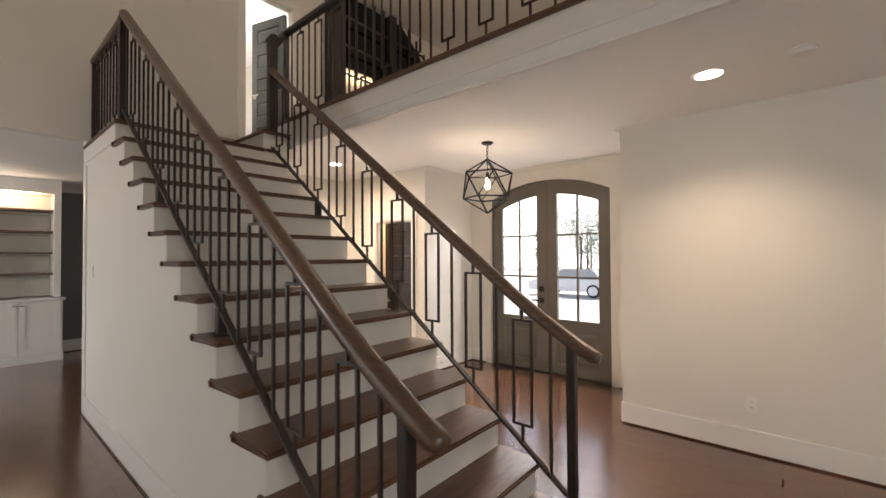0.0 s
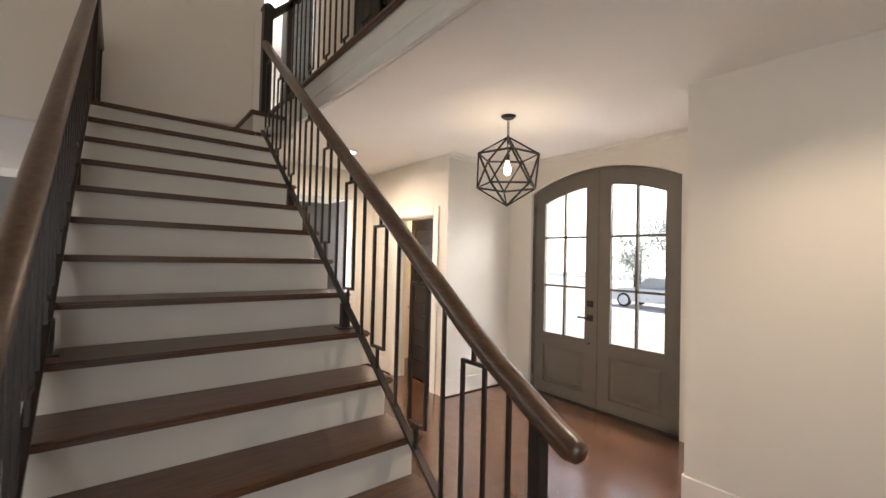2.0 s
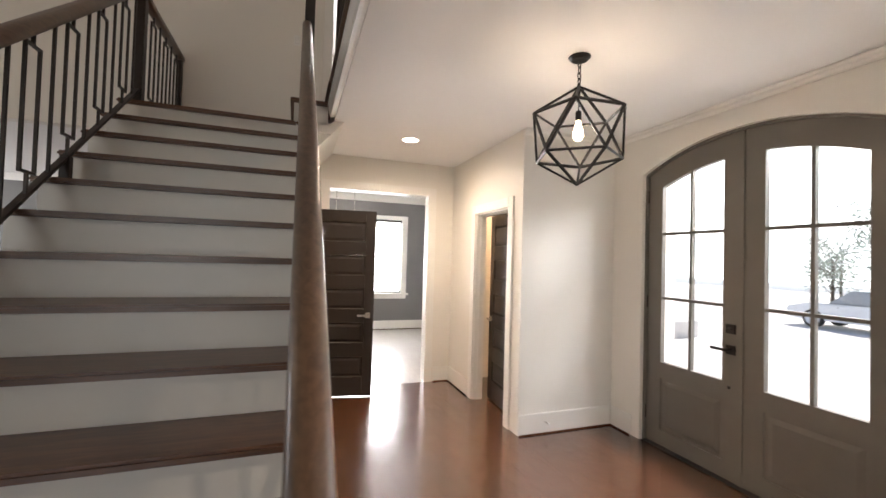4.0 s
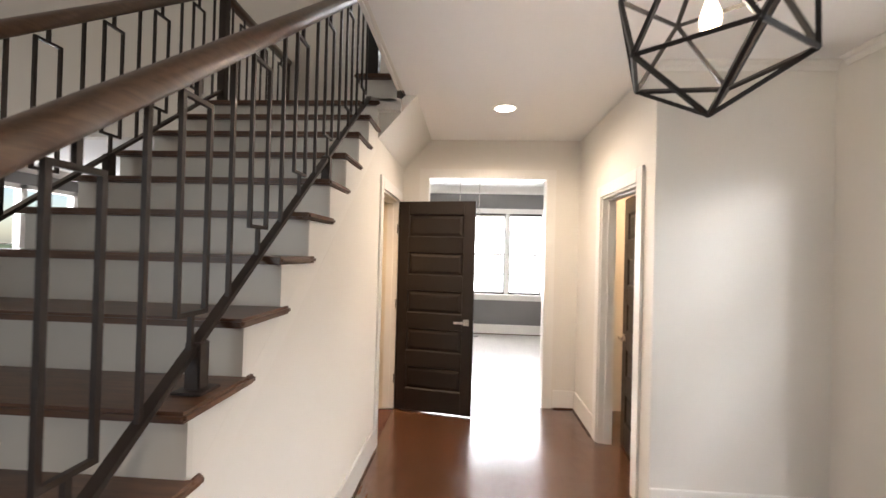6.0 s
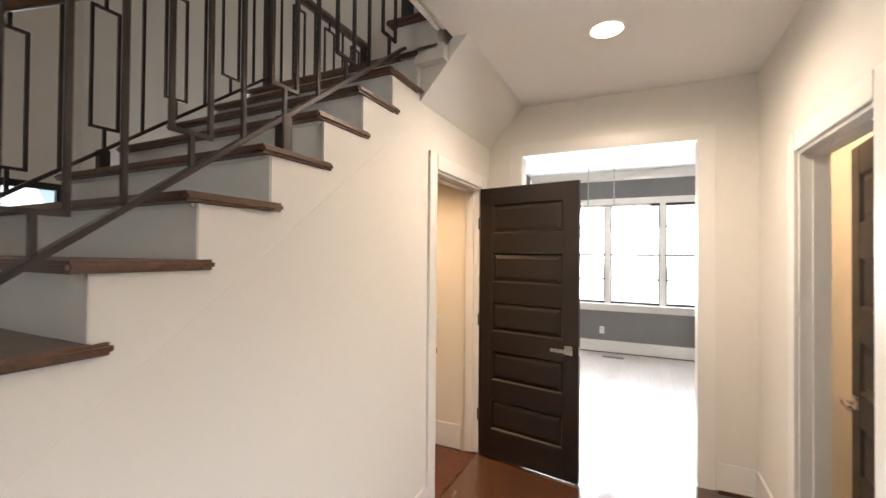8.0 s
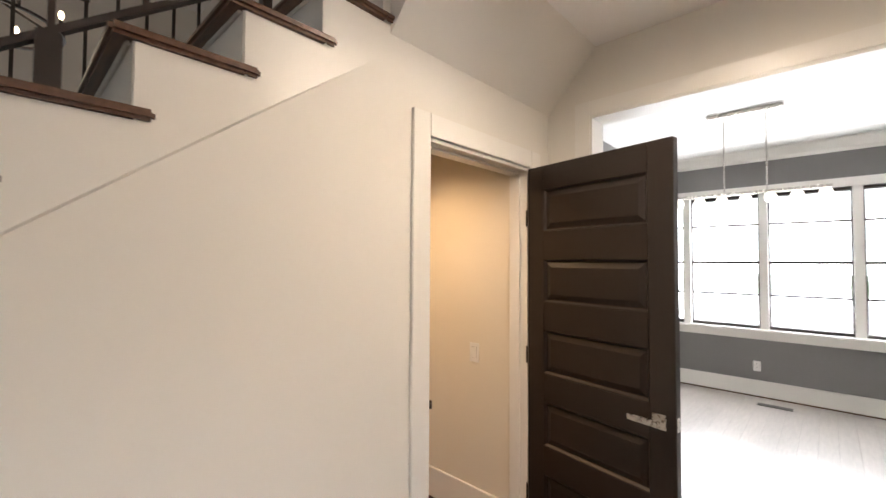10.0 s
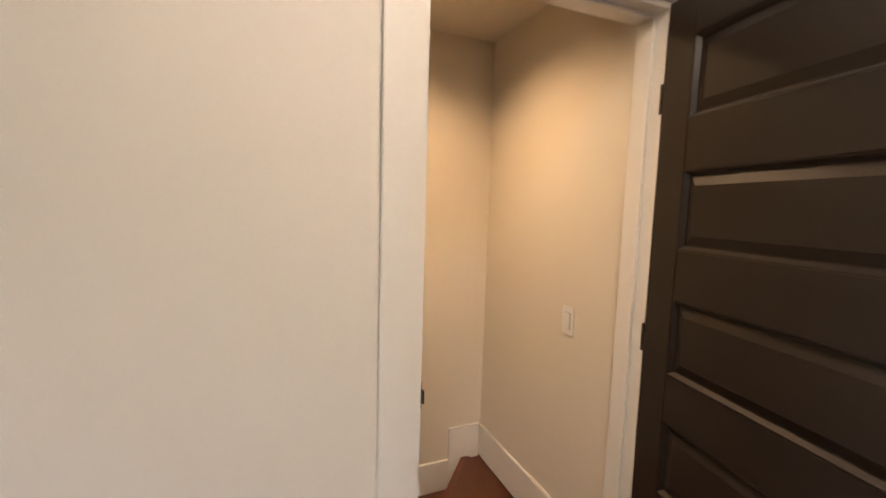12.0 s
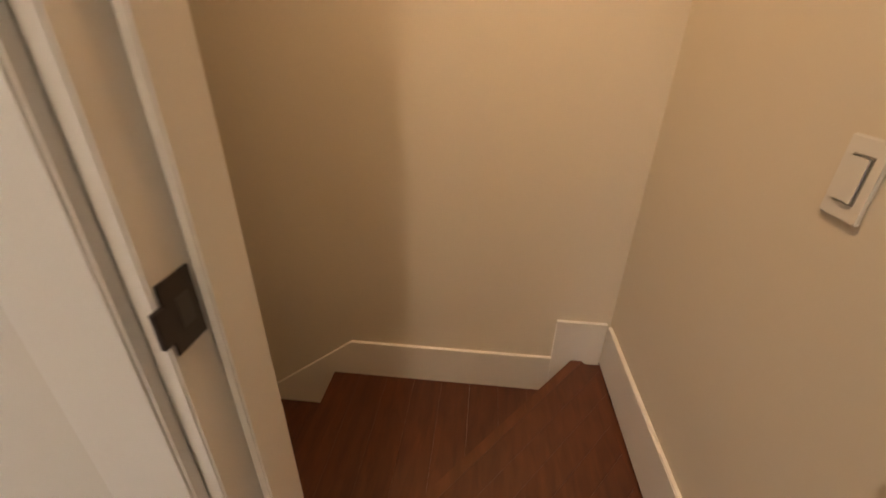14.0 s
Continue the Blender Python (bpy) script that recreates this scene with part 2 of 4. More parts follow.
def bar(bm, a, b, w, h=None, up=Vector((0, 0, 1))):
    """A bar of rectangular section from a to b."""
    a, b = Vector(a), Vector(b)
    h = h or w
    d = (b - a).normalized()
    s = d.cross(up)
    if s.length < 1e-4:
        s = d.cross(Vector((1, 0, 0)))
    s.normalize()
    u = s.cross(d)
    vs = [bm.verts.new(p + s * (i * w / 2) + u * (j * h / 2)) for p in (a, b) for i, j in ((-1, -1), (1, -1), (1, 1), (-1, 1))]
    for f in ((0, 1, 2, 3), (7, 6, 5, 4), (0, 4, 5, 1), (1, 5, 6, 2), (2, 6, 7, 3), (3, 7, 4, 0)):
        bm.faces.new([vs[i] for i in f])


def rod(bm, a, b, r, n=10, r2=None):
    a, b = Vector(a), Vector(b)
    m = Matrix.Translation((a + b) / 2) @ (b - a).to_track_quat('Z', 'Y').to_matrix().to_4x4()
    bmesh.ops.create_cone(bm, cap_ends=True, segments=n, radius1=r, radius2=r if r2 is None else r2, depth=(b - a).length, matrix=m)


def sweep(bm, path, section, round_end=False):
    """A closed section (list of side, up) swept along a path of points in one vertical plane."""
    rings = []
    for i, p in enumerate(path):
        d = (Vector(path[min(i + 1, len(path) - 1)]) - Vector(path[max(i - 1, 0)])).normalized()
        s = d.cross(Vector((0, 0, 1))).normalized()
        u = s.cross(d)
        k = 0.78 if round_end and i == 0 else 1.0
        rings.append([bm.verts.new(Vector(p) + (s * a + u * b) * k) for a, b in section])
    n = len(section)
    for r0, r1 in zip(rings, rings[1:]):
        for i in range(n):
            bm.faces.new((r0[i], r0[(i + 1) % n], r1[(i + 1) % n], r1[i]))
    bm.faces.new(rings[0][::-1])
    bm.faces.new(rings[-1])


# ---------------- plan ----------------
RISE, RUN = 0.1905, 0.2515
CEILING, UPPER, ROOF = 2.735, 3.048, 5.75
XL, XR = 1.22, 2.553          # faces of the stair's two side walls
Y_END = 5.54                  # wall at the end of the hall and of the landing
Y_BASE = 5.316                # side wall of the basement flight
LANDING = 14 * RISE


def nose(k):
    return 2.226 + (k - 6) * RUN


def riser_y(k):
    return nose(k) + 0.052


def pitch(y):
    return 0.757 * (y - 2.235) + 1.143


# ---------------- large structure ----------------
shell("wall_right", [(4.405, 4.55, -4.5, 1.20, 0, CEILING), (4.405, 5.55, 1.20, 1.345, 0, CEILING)], PAINT)
ARCH_Y, ARCH_R, ARCH_TOP, HALF = 2.612, 1.908, 2.545, 0.845


def arch(y, drop=0.0):
    r = ARCH_R - drop
    return ARCH_TOP - ARCH_R + math.sqrt(max(0.0, r * r - (y - ARCH_Y) ** 2))


bm = bmesh.new()
bx(bm, 5.393, 5.55, 1.345, ARCH_Y - HALF, 0, CEILING)
bx(bm, 5.393, 5.55, ARCH_Y + HALF, 3.807, 0, CEILING)
STEPS = 20
for i in range(STEPS):
    ya, yb = ARCH_Y - HALF + 2 * HALF * i / STEPS, ARCH_Y - HALF + 2 * HALF * (i + 1) / STEPS
    prism(bm, [(ya, arch(ya)), (yb, arch(yb)), (yb, CEILING), (ya, CEILING)], 0, 5.393, 5.55)
bmesh.ops.remove_doubles(bm, verts=bm.verts, dist=0.0005)
tagged(part("wall_foyer_entry", bm, PAINT), kind="structure")
shell("wall_foyer_north", [(4.373, 6.2, 3.807, 3.94, 0, CEILING)], PAINT)
shell("wall_hall_right", [(4.373, 4.485, 3.94, 4.05, 0, CEILING), (4.373, 4.485, 4.80, Y_END, 0, CEILING), (4.373, 4.485, 4.05, 4.80, 2.055, CEILING)], PAINT)
shell("wall_hall_end", [(XL, 2.817, Y_END, 5.66, 0, 2.734), (4.05, 6.2, Y_END, 5.66, 0, 2.734), (2.817, 4.05, Y_END, 5.66, 2.346, 2.734)], PAINT)
shell("wall_powder_room", [(6.08, 6.2, 3.94, Y_END, 0, CEILING)], CREAM)

# stair side walls, stepped under the treads
steps = [(riser_y(1), 0.0)]
for k in range(1, 14):
    steps += [(riser_y(k), k * RISE - 0.031), (riser_y(k + 1), k * RISE - 0.031)]
steps += [(riser_y(14), LANDING - 0.031), (Y_END, LANDING - 0.031), (Y_END, 0.0)]
bm = bmesh.new()
prism(bm, steps, 0, XL, 1.33)
tagged(part("wall_stair_living_side", bm, PAINT), kind="structure")
bm = bmesh.new()
prism(bm, steps + [(5.326, 0.0), (5.326, 2.062), (4.53, 2.062), (4.53, 0.0)], 0, 2.44, XR)
tagged(part("wall_stair_hall_side", bm, PAINT), kind="structure")
# raised skirt between the treads and a line that follows the pitch, fading out towards the lower steps
outline = [(2.0, pitch(2.0) - 0.385), (2.0, 4 * RISE - 0.0315)]
for k in range(5, 14):
    outline += [(riser_y(k), (k - 1) * RISE - 0.0315), (riser_y(k), k * RISE - 0.0315)]
outline += [(4.26, 13 * RISE - 0.0315), (4.26, pitch(4.26) - 0.385)] + [(y, pitch(y) - 0.385) for y in (4.2, 4.1, 4.0, 3.9, 3.8, 3.5, 3.2, 2.9, 2.6, 2.3)]
bm = bmesh.new()
prism(bm, outline, 0, XR + 0.0002, XR + 0.01)
for v in bm.verts:
    if v.co.x > XR + 0.005:
        f = min(1.0, max(0.0, (v.co.y - 2.3) / 1.2), max(0.0, (4.22 - v.co.y) / 0.4))
        v.co.x = XR + 0.0008 + 0.0075 * f * f * (3 - 2 * f)
        if v.co.z < pitch(v.co.y) - 0.38:
            v.co.z += 0.008 * f
tagged(part("wall_stair_skirt", bm, SKIRT), kind="structure")

shell("trim_stair_corner", [(XL - 0.014, XL - 0.0005, 5.455, Y_END - 0.001, 0.186, LANDING - 0.205)], TRIM, 0.003)

# soffit wedge below the two upper steps
bm = bmesh.new()
prism(bm, [(XR + 0.002, 2.41), (2.843, CEILING), (2.756, CEILING), (2.69, LANDING - 0.0), (XR + 0.002, LANDING - 0.0)], 1, 4.325, Y_END)
bx(bm, XR + 0.002, 2.73, 4.262, 4.324, 2.60, LANDING + 0.02)
tagged(part("soffit", bm, PAINT), kind="structure")

# floors
shell("floor_base", [(-8, 1.33, -4.6, 9.6, -0.25, -0.02), (2.44, 6.2, -4.6, 9.6, -0.25, -0.02), (1.33, 2.44, -4.6, 1.0, -0.25, -0.02), (1.33, 2.44, Y_BASE, 9.6, -0.25, -0.02)], SLOT)
shell("ceiling", [(2.757, 6.2, -4.5, Y_END, CEILING, UPPER - 0.02)], CEIL)
shell("ceiling_family", [(-4, 1.9, 5.661, 9.5, CEILING, 2.95)], CEIL)
shell("ceiling_dining", [(0.9, 6.2, 5.66, 9.5, 2.86, 3.0)], CEIL)
shell("ceiling_upper", [(-4.2, 7.5, -4.6, 9.6, ROOF, ROOF + 0.15)], CEIL)
shell("floor_upper", [(2.756, 7.5, -4.5, Y_END, UPPER - 0.018, UPPER), (2.2, 4.6, Y_END, 9.5, UPPER - 0.018, UPPER)], TREADWOOD)
shell("fascia", [(2.735, 2.755, -4.5, 4.234, CEILING + 0.001, UPPER - 0.019)], PAINT)
bm = bmesh.new()
prism(bm, [(2.734, CEILING - 0.008), (2.712, CEILING - 0.008), (2.710, CEILING + 0.006), (2.703, CEILING + 0.02), (2.694, CEILING + 0.085), (2.688, CEILING + 0.092), (2.688, CEILING + 0.104), (2.734, CEILING + 0.108)], 1, -4.5, 4.213)
tagged(part("trim_fascia", bm, TRIM), kind="structure")
shell("trim_bridge_nosing", [(2.695, 2.735, -4.5, 4.214, UPPER - 0.03, UPPER + 0.004)], TREADWOOD, 0.008)

# walls upstairs and round the living room
shell("wall_upper_back", [(-4, 2.80, Y_END, 5.66, CEILING, ROOF), (2.80, 3.47, Y_END, 5.66, 5.08, ROOF), (3.47, 7.5, Y_END, 5.66, CEILING, ROOF), (2.80, 3.47, Y_END, 5.66, CEILING, UPPER - 0.02)], PAINT)
shell("wall_upper_east", [(7.4, 7.55, -4.5, 9.5, UPPER, ROOF)], PAINT)
shell("wall_upper_room", [(2.1, 2.2, 5.66, 9.5, UPPER, ROOF), (4.5, 4.6, 5.66, 9.5, UPPER, ROOF), (2.1, 4.6, 9.4, 9.5, UPPER, ROOF)], PAINT)
shell("wall_living_west", [(-4.15, -4, -4.5, 3.05, 0, ROOF), (-4.15, -4, 5.35, Y_END, 0, ROOF), (-4.15, -4, 3.05, 5.35, 2.52, ROOF), (-4.15, -4, 3.05, 5.35, 0, 0.25)], PAINT)
shell("wall_living_south", [(-4.15, -2.4, -4.65, -4.5, 0, ROOF), (1.2, 7.5, -4.65, -4.5, 0, ROOF), (-2.4, 1.2, -4.65, -4.5, 3.0, ROOF), (-2.4, 1.2, -4.65, -4.5, 0, 0.4)], PAINT)
shell("wall_family_back", [(-3.75, 1.9, 9.25, 9.4, 0, CEILING)], GREY)
shell("wall_family_west", [(-3.75, -3.6, 5.661, 6.28, 0, CEILING), (-3.75, -3.6, 8.9, 9.25, 0, CEILING), (-3.75, -3.6, 6.28, 8.9, 2.44, CEILING), (-3.75, -3.6, 6.28, 8.9, 0, 0.6), (-4.0, -3.6, Y_END + 0.005, 5.66, 0, CEILING - 0.001)], GREY)
fw = thing("window_family", "", "", kind="structure")
boxes("frame", [(-3.70, -3.585, 6.28, 6.36, 0.6, 2.44), (-3.70, -3.585, 7.11, 7.20, 0.6, 2.44), (-3.70, -3.585, 7.95, 8.04, 0.6, 2.44), (-3.70, -3.585, 8.81, 8.9, 0.6, 2.44), (-3.70, -3.585, 6.36, 8.81, 2.37, 2.44), (-3.70, -3.585, 6.36, 8.81, 0.6, 0.68)], TRIM, fw)
for ya, yb in ((6.36, 7.11), (7.20, 7.95), (8.04, 8.81)):
    for z in (1.28, 1.52, 1.95):
        box("muntin", -3.67, -3.64, ya, yb, z - 0.012, z + 0.012, TRIM, fw)
shell("wall_dining_west", [(1.0, 1.1, 9.25, 9.35, 0, CEILING), (1.9, 2.0, 5.66, 9.25, 0, 2.86)], GREY)
shell("wall_dining_east", [(5.3, 5.42, 5.66, 9.35, 0, 2.86)], GREY)

# dining room window wall
WIN = [(2.02, 2.40), (2.48, 3.18), (3.26, 3.96), (4.04, 4.66)]
WZ0, WZ1 = 0.80, 2.33
shell("wall_dining_window", [(2.0, 5.42, 9.35, 9.5, 0, WZ0 - 0.02), (2.0, 5.42, 9.35, 9.5, WZ1 + 0.02, 2.86), (4.68, 5.42, 9.35, 9.5, WZ0 - 0.02, WZ1 + 0.02)], GREY)

# basement flight
SLOPE = [(0.9, -2.9), (Y_BASE, -2.9), (Y_BASE, 2.40), (4.2, 2.40), (1.3, 0.13), (0.98, 0.0), (0.9, 0.0)]
bm = bmesh.new()
prism(bm, SLOPE, 0, 1.34, 1.46)
tagged(part("wall_basement_back", bm, CREAM), kind="structure")
shell("wall_basement_side", [(1.46, 2.44, Y_BASE, Y_END - 0.002, -2.9, LANDING - 0.035)], CREAM)
bm = bmesh.new()
prism(bm, [(0.9, -2.9), (Y_BASE, -2.9), (Y_BASE, -0.03), (4.52, -0.03), (4.52, 2.075), (Y_BASE, 2.075), (Y_BASE, 2.40), (4.2, 2.40), (1.3, 0.13), (0.98, 0.0), (0.9, 0.0)], 0, 2.405, 2.4395)
tagged(part("wall_basement_front", bm, CREAM), kind="structure")
shell("wall_basement_end", [(1.46, 2.405, 0.9, 1.0, -2.9, 0.0)], CREAM)
bm = bmesh.new()
prism(bm, [(4.25, 2.325), (Y_BASE, 2.325), (Y_BASE, 2.42), (4.2, 2.42), (1.0, -0.02), (1.0, -0.12)], 0, 1.46, 2.405)
tagged(part("ceiling_basement", bm, CREAM), kind="structure")


# ---------------- trim ----------------
def base(name, x0, x1, y0, y1, side, h=0.185, shoe=True):
    """A baseboard with a small top bevel and a wooden shoe strip; side is the way it faces: '+x', '-x', '+y' or '-y'."""
    ob = thing(name, "", "", kind="structure")
    g = {'+x': (x0, x0 + 0.016, y0, y1), '-x': (x1 - 0.016, x1, y0, y1), '+y': (x0, x1, y0, y0 + 0.016), '-y': (x0, x1, y1 - 0.016, y1)}[side]
    box("board", *g, 0.0, h, TRIM, ob, bevel=0.004)
    if shoe:
        s = {'+x': (x0 + 0.0165, x0 + 0.03, y0, y1), '-x': (x1 - 0.03, x1 - 0.0165, y0, y1), '+y': (x0, x1, y0 + 0.0165, y0 + 0.03), '-y': (x0, x1, y1 - 0.03, y1 - 0.0165)}[side]
        box("shoe", *s, 0.0, 0.014, FLOORWOOD, ob, bevel=0.005)
    return ob


base("baseboard_right", 4.38, 4.405, -4.4, 1.345, '-x')
base("baseboard_foyer_south", 4.405, 5.39, 1.345, 1.37, '+y')
base("baseboard_foyer_entry_a", 5.37, 5.393, 1.375, 1.68, '-x')
base("baseboard_foyer_entry_b", 5.37, 5.393, 3.54, 3.79, '-x')
base("baseboard_foyer_north", 4.373, 5.375, 3.78, 3.807, '-y')
base("baseboard_hall_right", 4.35, 4.373, 4.91, 5.52, '-x')
base("baseboard_hall_end_a", 4.15, 4.36, 5.51, Y_END, '-y')
base("baseboard_stair_hall", XR, XR + 0.02, 1.3, 4.432, '+x')
base("baseboard_stair_living", XL - 0.02, XL, 1.0, Y_END, '-x')
base("baseboard_dining_window", 2.02, 5.3, 9.32, 9.35, '-y', 0.19)
base("baseboard_dining_east", 5.28, 5.3, 5.7, 9.3, '-x', 0.19)
base("baseboard_family", 1.47, 2.0, 9.22, 9.25, '-y', 0.2)
bm = bmesh.new()
bx(bm, 1.48, 2.404, Y_BASE - 0.015, Y_BASE, 0.0, 0.187)
tagged(part("baseboard_basement_side", bm, TRIM, bevel=0.003), kind="structure")
bm = bmesh.new()
bx(bm, 1.4605, 1.476, 5.113, Y_BASE - 0.0155, -0.19, 0.187)
prism(bm, [(5.112, -0.0), (4.28, -0.0), (2.4, -0.757 * 1.88), (2.4, -0.757 * 1.88 - 0.35), (4.1, -0.45), (4.25, -0.25), (5.112, -0.25)], 0, 1.4605, 1.475)
tagged(part("baseboard_basement_back", bm, TRIM), kind="structure")


def casing_x(name, x, out, y0, y1, top, w=0.095, t=0.018, wall=0.11):
    """Door casing, jambs and stops on a wall that faces x; out is the sign of the way it faces."""
    ob = thing(name, "", "", kind="structure")
    a, b = sorted((x, x + out * t))
    box("casing", a, b, y0 - w, y0, 0, top + w, TRIM, ob, bevel=0.003)
    box("casing", a, b, y1, y1 + w, 0, top + w, TRIM, ob, bevel=0.003)
    box("casing", a, b, y0 + 0.0005, y1 - 0.0005, top, top + w, TRIM, ob, bevel=0.003)
    c, d = sorted((x + out * 0.002, x - out * (wall + 0.002)))
    box("jamb", c, d, y0, y0 + 0.018, 0.0, top, TRIM, ob, bevel=0.002)
    box("jamb", c, d, y1 - 0.018, y1, 0.0, top, TRIM, ob, bevel=0.002)
    box("jamb", c, d, y0 + 0.0185, y1 - 0.0185, top - 0.018, top - 0.0005, TRIM, ob, bevel=0.002)
    e, f = sorted((x - out * 0.046, x - out * (wall + 0.001)))
    box("stop", e, f, y0 + 0.0185, y0 + 0.030, 0.0, top - 0.02, TRIM, ob, bevel=0.002)
    box("stop", e, f, y1 - 0.030, y1 - 0.0185, 0.0, top - 0.02, TRIM, ob, bevel=0.002)
    box("stop", e, f, y0 + 0.0305, y1 - 0.0305, top - 0.030, top - 0.0185, TRIM, ob, bevel=0.002)
    return ob


basement_frame = casing_x("door_frame_basement", XR, 1, 4.53, 5.326, 2.062)
box("strike_plate", 2.512, 2.5505, 4.5485, 4.551, 0.918, 0.988, IRON, basement_frame, "dark bronze strike plate", 0.001)
box("strike_hole", 2.521, 2.537, 4.5511, 4.5516, 0.938, 0.968, SLOT, basement_frame, "dark latch hole")
box("strike_lip", 2.5506, 2.5635, 4.5485, 4.554, 0.935, 0.970, IRON, basement_frame, "dark bronze strike lip", 0.001)
for z in (0.302, 1.037, 1.782):
    box("hinge_plate", 2.545, 2.5555, 5.3035, 5.3078, z - 0.045, z + 0.045, IRON, basement_frame, "dark bronze hinge plate", 0.001)
casing_x("door_frame_powder", 4.373, -1, 4.05, 4.80, 2.055)
end_frame = thing("opening_frame_dining", "", "", kind="structure")
box("casing", 2.73, 2.817, Y_END - 0.018, Y_END, 0, 2.43, TRIM, end_frame, bevel=0.003)
box("casing", 4.05, 4.137, Y_END - 0.018, Y_END, 0, 2.43, TRIM, end_frame, bevel=0.003)
box("casing", 2.8175, 4.0495, Y_END - 0.018, Y_END, 2.346, 2.43, TRIM, end_frame, bevel=0.003)
box("jamb", 2.8172, 2.829, Y_END - 0.016, 5.675, 0, 2.345, TRIM, end_frame)
box("jamb", 4.038, 4.0498, Y_END - 0.016, 5.675, 0, 2.345, TRIM, end_frame)
box("jamb", 2.8295, 4.0375, Y_END - 0.016, 5.675, 2.333, 2.345, TRIM, end_frame)
up_frame = thing("door_frame_upper", "", "", kind="structure")
box("casing", 2.70, 2.80, Y_END - 0.02, Y_END, UPPER, 5.18, TRIM, up_frame, bevel=0.003)
box("casing", 3.47, 3.57, Y_END - 0.02, Y_END, UPPER, 5.18, TRIM, up_frame, bevel=0.003)
box("casing", 2.8005, 3.4695, Y_END - 0.02, Y_END, 5.08, 5.18, TRIM, up_frame, bevel=0.003)


def crown(name, a, b, inward, z=CEILING, s=0.07):
    """A small cove crown along a wall from a to b (x, y); inward is the unit way into the room."""
    bm = bmesh.new()
    prof = [(0.0, 0.0), (s, 0.0), (s, -0.008), (s * 0.72, -0.018), (s * 0.42, -s * 0.42), (0.018, -s * 0.72), (0.008, -s), (0.0, -s)]
    rings = []
    for p in (a, b):
        rings.append([bm.verts.new((p[0] + inward[0] * u, p[1] + inward[1] * u, z - 0.0005 + v)) for u, v in prof])
    n = len(prof)
    for i in range(n):
        bm.faces.new((rings[0][i], rings[0][(i + 1) % n], rings[1][(i + 1) % n], rings[1][i]))
    bm.faces.new(rings[0][::-1])
    bm.faces.new(rings[1])
    return tagged(part(name, bm, TRIM), kind="structure")


crown("trim_crown_foyer_north", (4.374, 3.8065), (5.392, 3.8065), (0, -1), s=0.05)
crown("trim_crown_foyer_south", (4.42, 1.3455), (5.392, 1.3455), (0, 1), s=0.05)
crown("trim_crown_foyer_entry", (5.3925, 1.42), (5.3925, 3.73), (-1, 0), s=0.05)
crown("trim_crown_dining", (2.0, 9.3495), (5.3, 9.3495), (0, -1), 2.86, 0.13)
crown("trim_crown_dining_east", (5.2995, 5.7), (5.2995, 9.2), (-1, 0), 2.86, 0.13)
crown("trim_crown_family_west", (-3.5995, 5.67), (-3.5995, 9.2), (1, 0), CEILING, 0.11)
crown("trim_crown_family", (-3.5, 9.2495), (2.0, 9.2495), (0, -1), CEILING, 0.11)

# ---------------- staircase ----------------
stair = thing("staircase", "white painted staircase with dark oak treads", "staircase", at=(1.9, 1.0, 0))
SIDE = 1.0


def placed(name, bm, material, parent, **kw):
    """Links a part whose mesh is in world places under a parent that stands elsewhere."""
    for v in bm.verts:
        v.co -= parent.location
    return part(name, bm, material, parent, **kw)


for k in range(1, 14):
    bm = bmesh.new()
    z1, z0 = k * RISE, k * RISE - 0.03
    bx(bm, XL - 0.027, XR + 0.027, nose(k), riser_y(k + 1), z0, z1)
    bx(bm, XR + 0.0006, XR + 0.027, riser_y(k + 1), riser_y(k + 1) + 0.043, z0, z1)
    bx(bm, XL - 0.027, XL - 0.0006, riser_y(k + 1), riser_y(k + 1) + 0.043, z0, z1)
    bmesh.ops.remove_doubles(bm, verts=bm.verts, dist=0.0001)
    placed("tread", bm, TREADWOOD, stair, bevel=0.009)
for k in range(1, 15):
    bm = bmesh.new()
    bx(bm, XL - 0.003, XR + 0.003, riser_y(k) - 0.004, riser_y(k) + 0.018, (k - 1) * RISE + 0.0005, k * RISE - 0.0305)
    placed("riser", bm, RISER, stair)
    if k > 1:
        bm = bmesh.new()
        bx(bm, XL + 0.0, XR - 0.0, riser_y(k) - 0.017, riser_y(k) - 0.0045, k * RISE - 0.042, k * RISE - 0.031)
        placed("cove", bm, RISER, stair, bevel=0.004)
bm = bmesh.new()
bx(bm, XL - 0.027, 2.44, nose(14), Y_END - 0.001, LANDING - 0.03, LANDING)
bx(bm, 2.44, XR + 0.027, nose(14), 4.26, LANDING - 0.03, LANDING)
placed("landing_floor", bm, TREADWOOD, stair, bevel=0.008)
bm = bmesh.new()
bx(bm, XL - 0.012, XL - 0.0005, riser_y(14), Y_END - 0.001, LANDING - 0.17, LANDING - 0.0305)
placed("landing_fascia", bm, TRIM, stair)
bm = bmesh.new()
bx(bm, 2.42, 2.70, 4.262, Y_END - 0.001, LANDING + 0.0005, 15 * RISE - 0.031)
placed("riser", bm, RISER, stair)
bm = bmesh.new()
bx(bm, 2.39, 2.735, 4.215, Y_END - 0.001, 15 * RISE - 0.03, 15 * RISE)
placed("tread", bm, TREADWOOD, stair, bevel=0.008)
bm = bmesh.new()
bx(bm, 2.72, 2.7345, 4.235, Y_END - 0.001, 15 * RISE + 0.0005, UPPER - 0.031)
placed("riser", bm, RISER, stair)
bm = bmesh.new()
bx(bm, 2.69, 2.76, 4.215, Y_END - 0.001, UPPER - 0.03, UPPER + 0.004)
placed("tread", bm, TREADWOOD, stair, bevel=0.008)

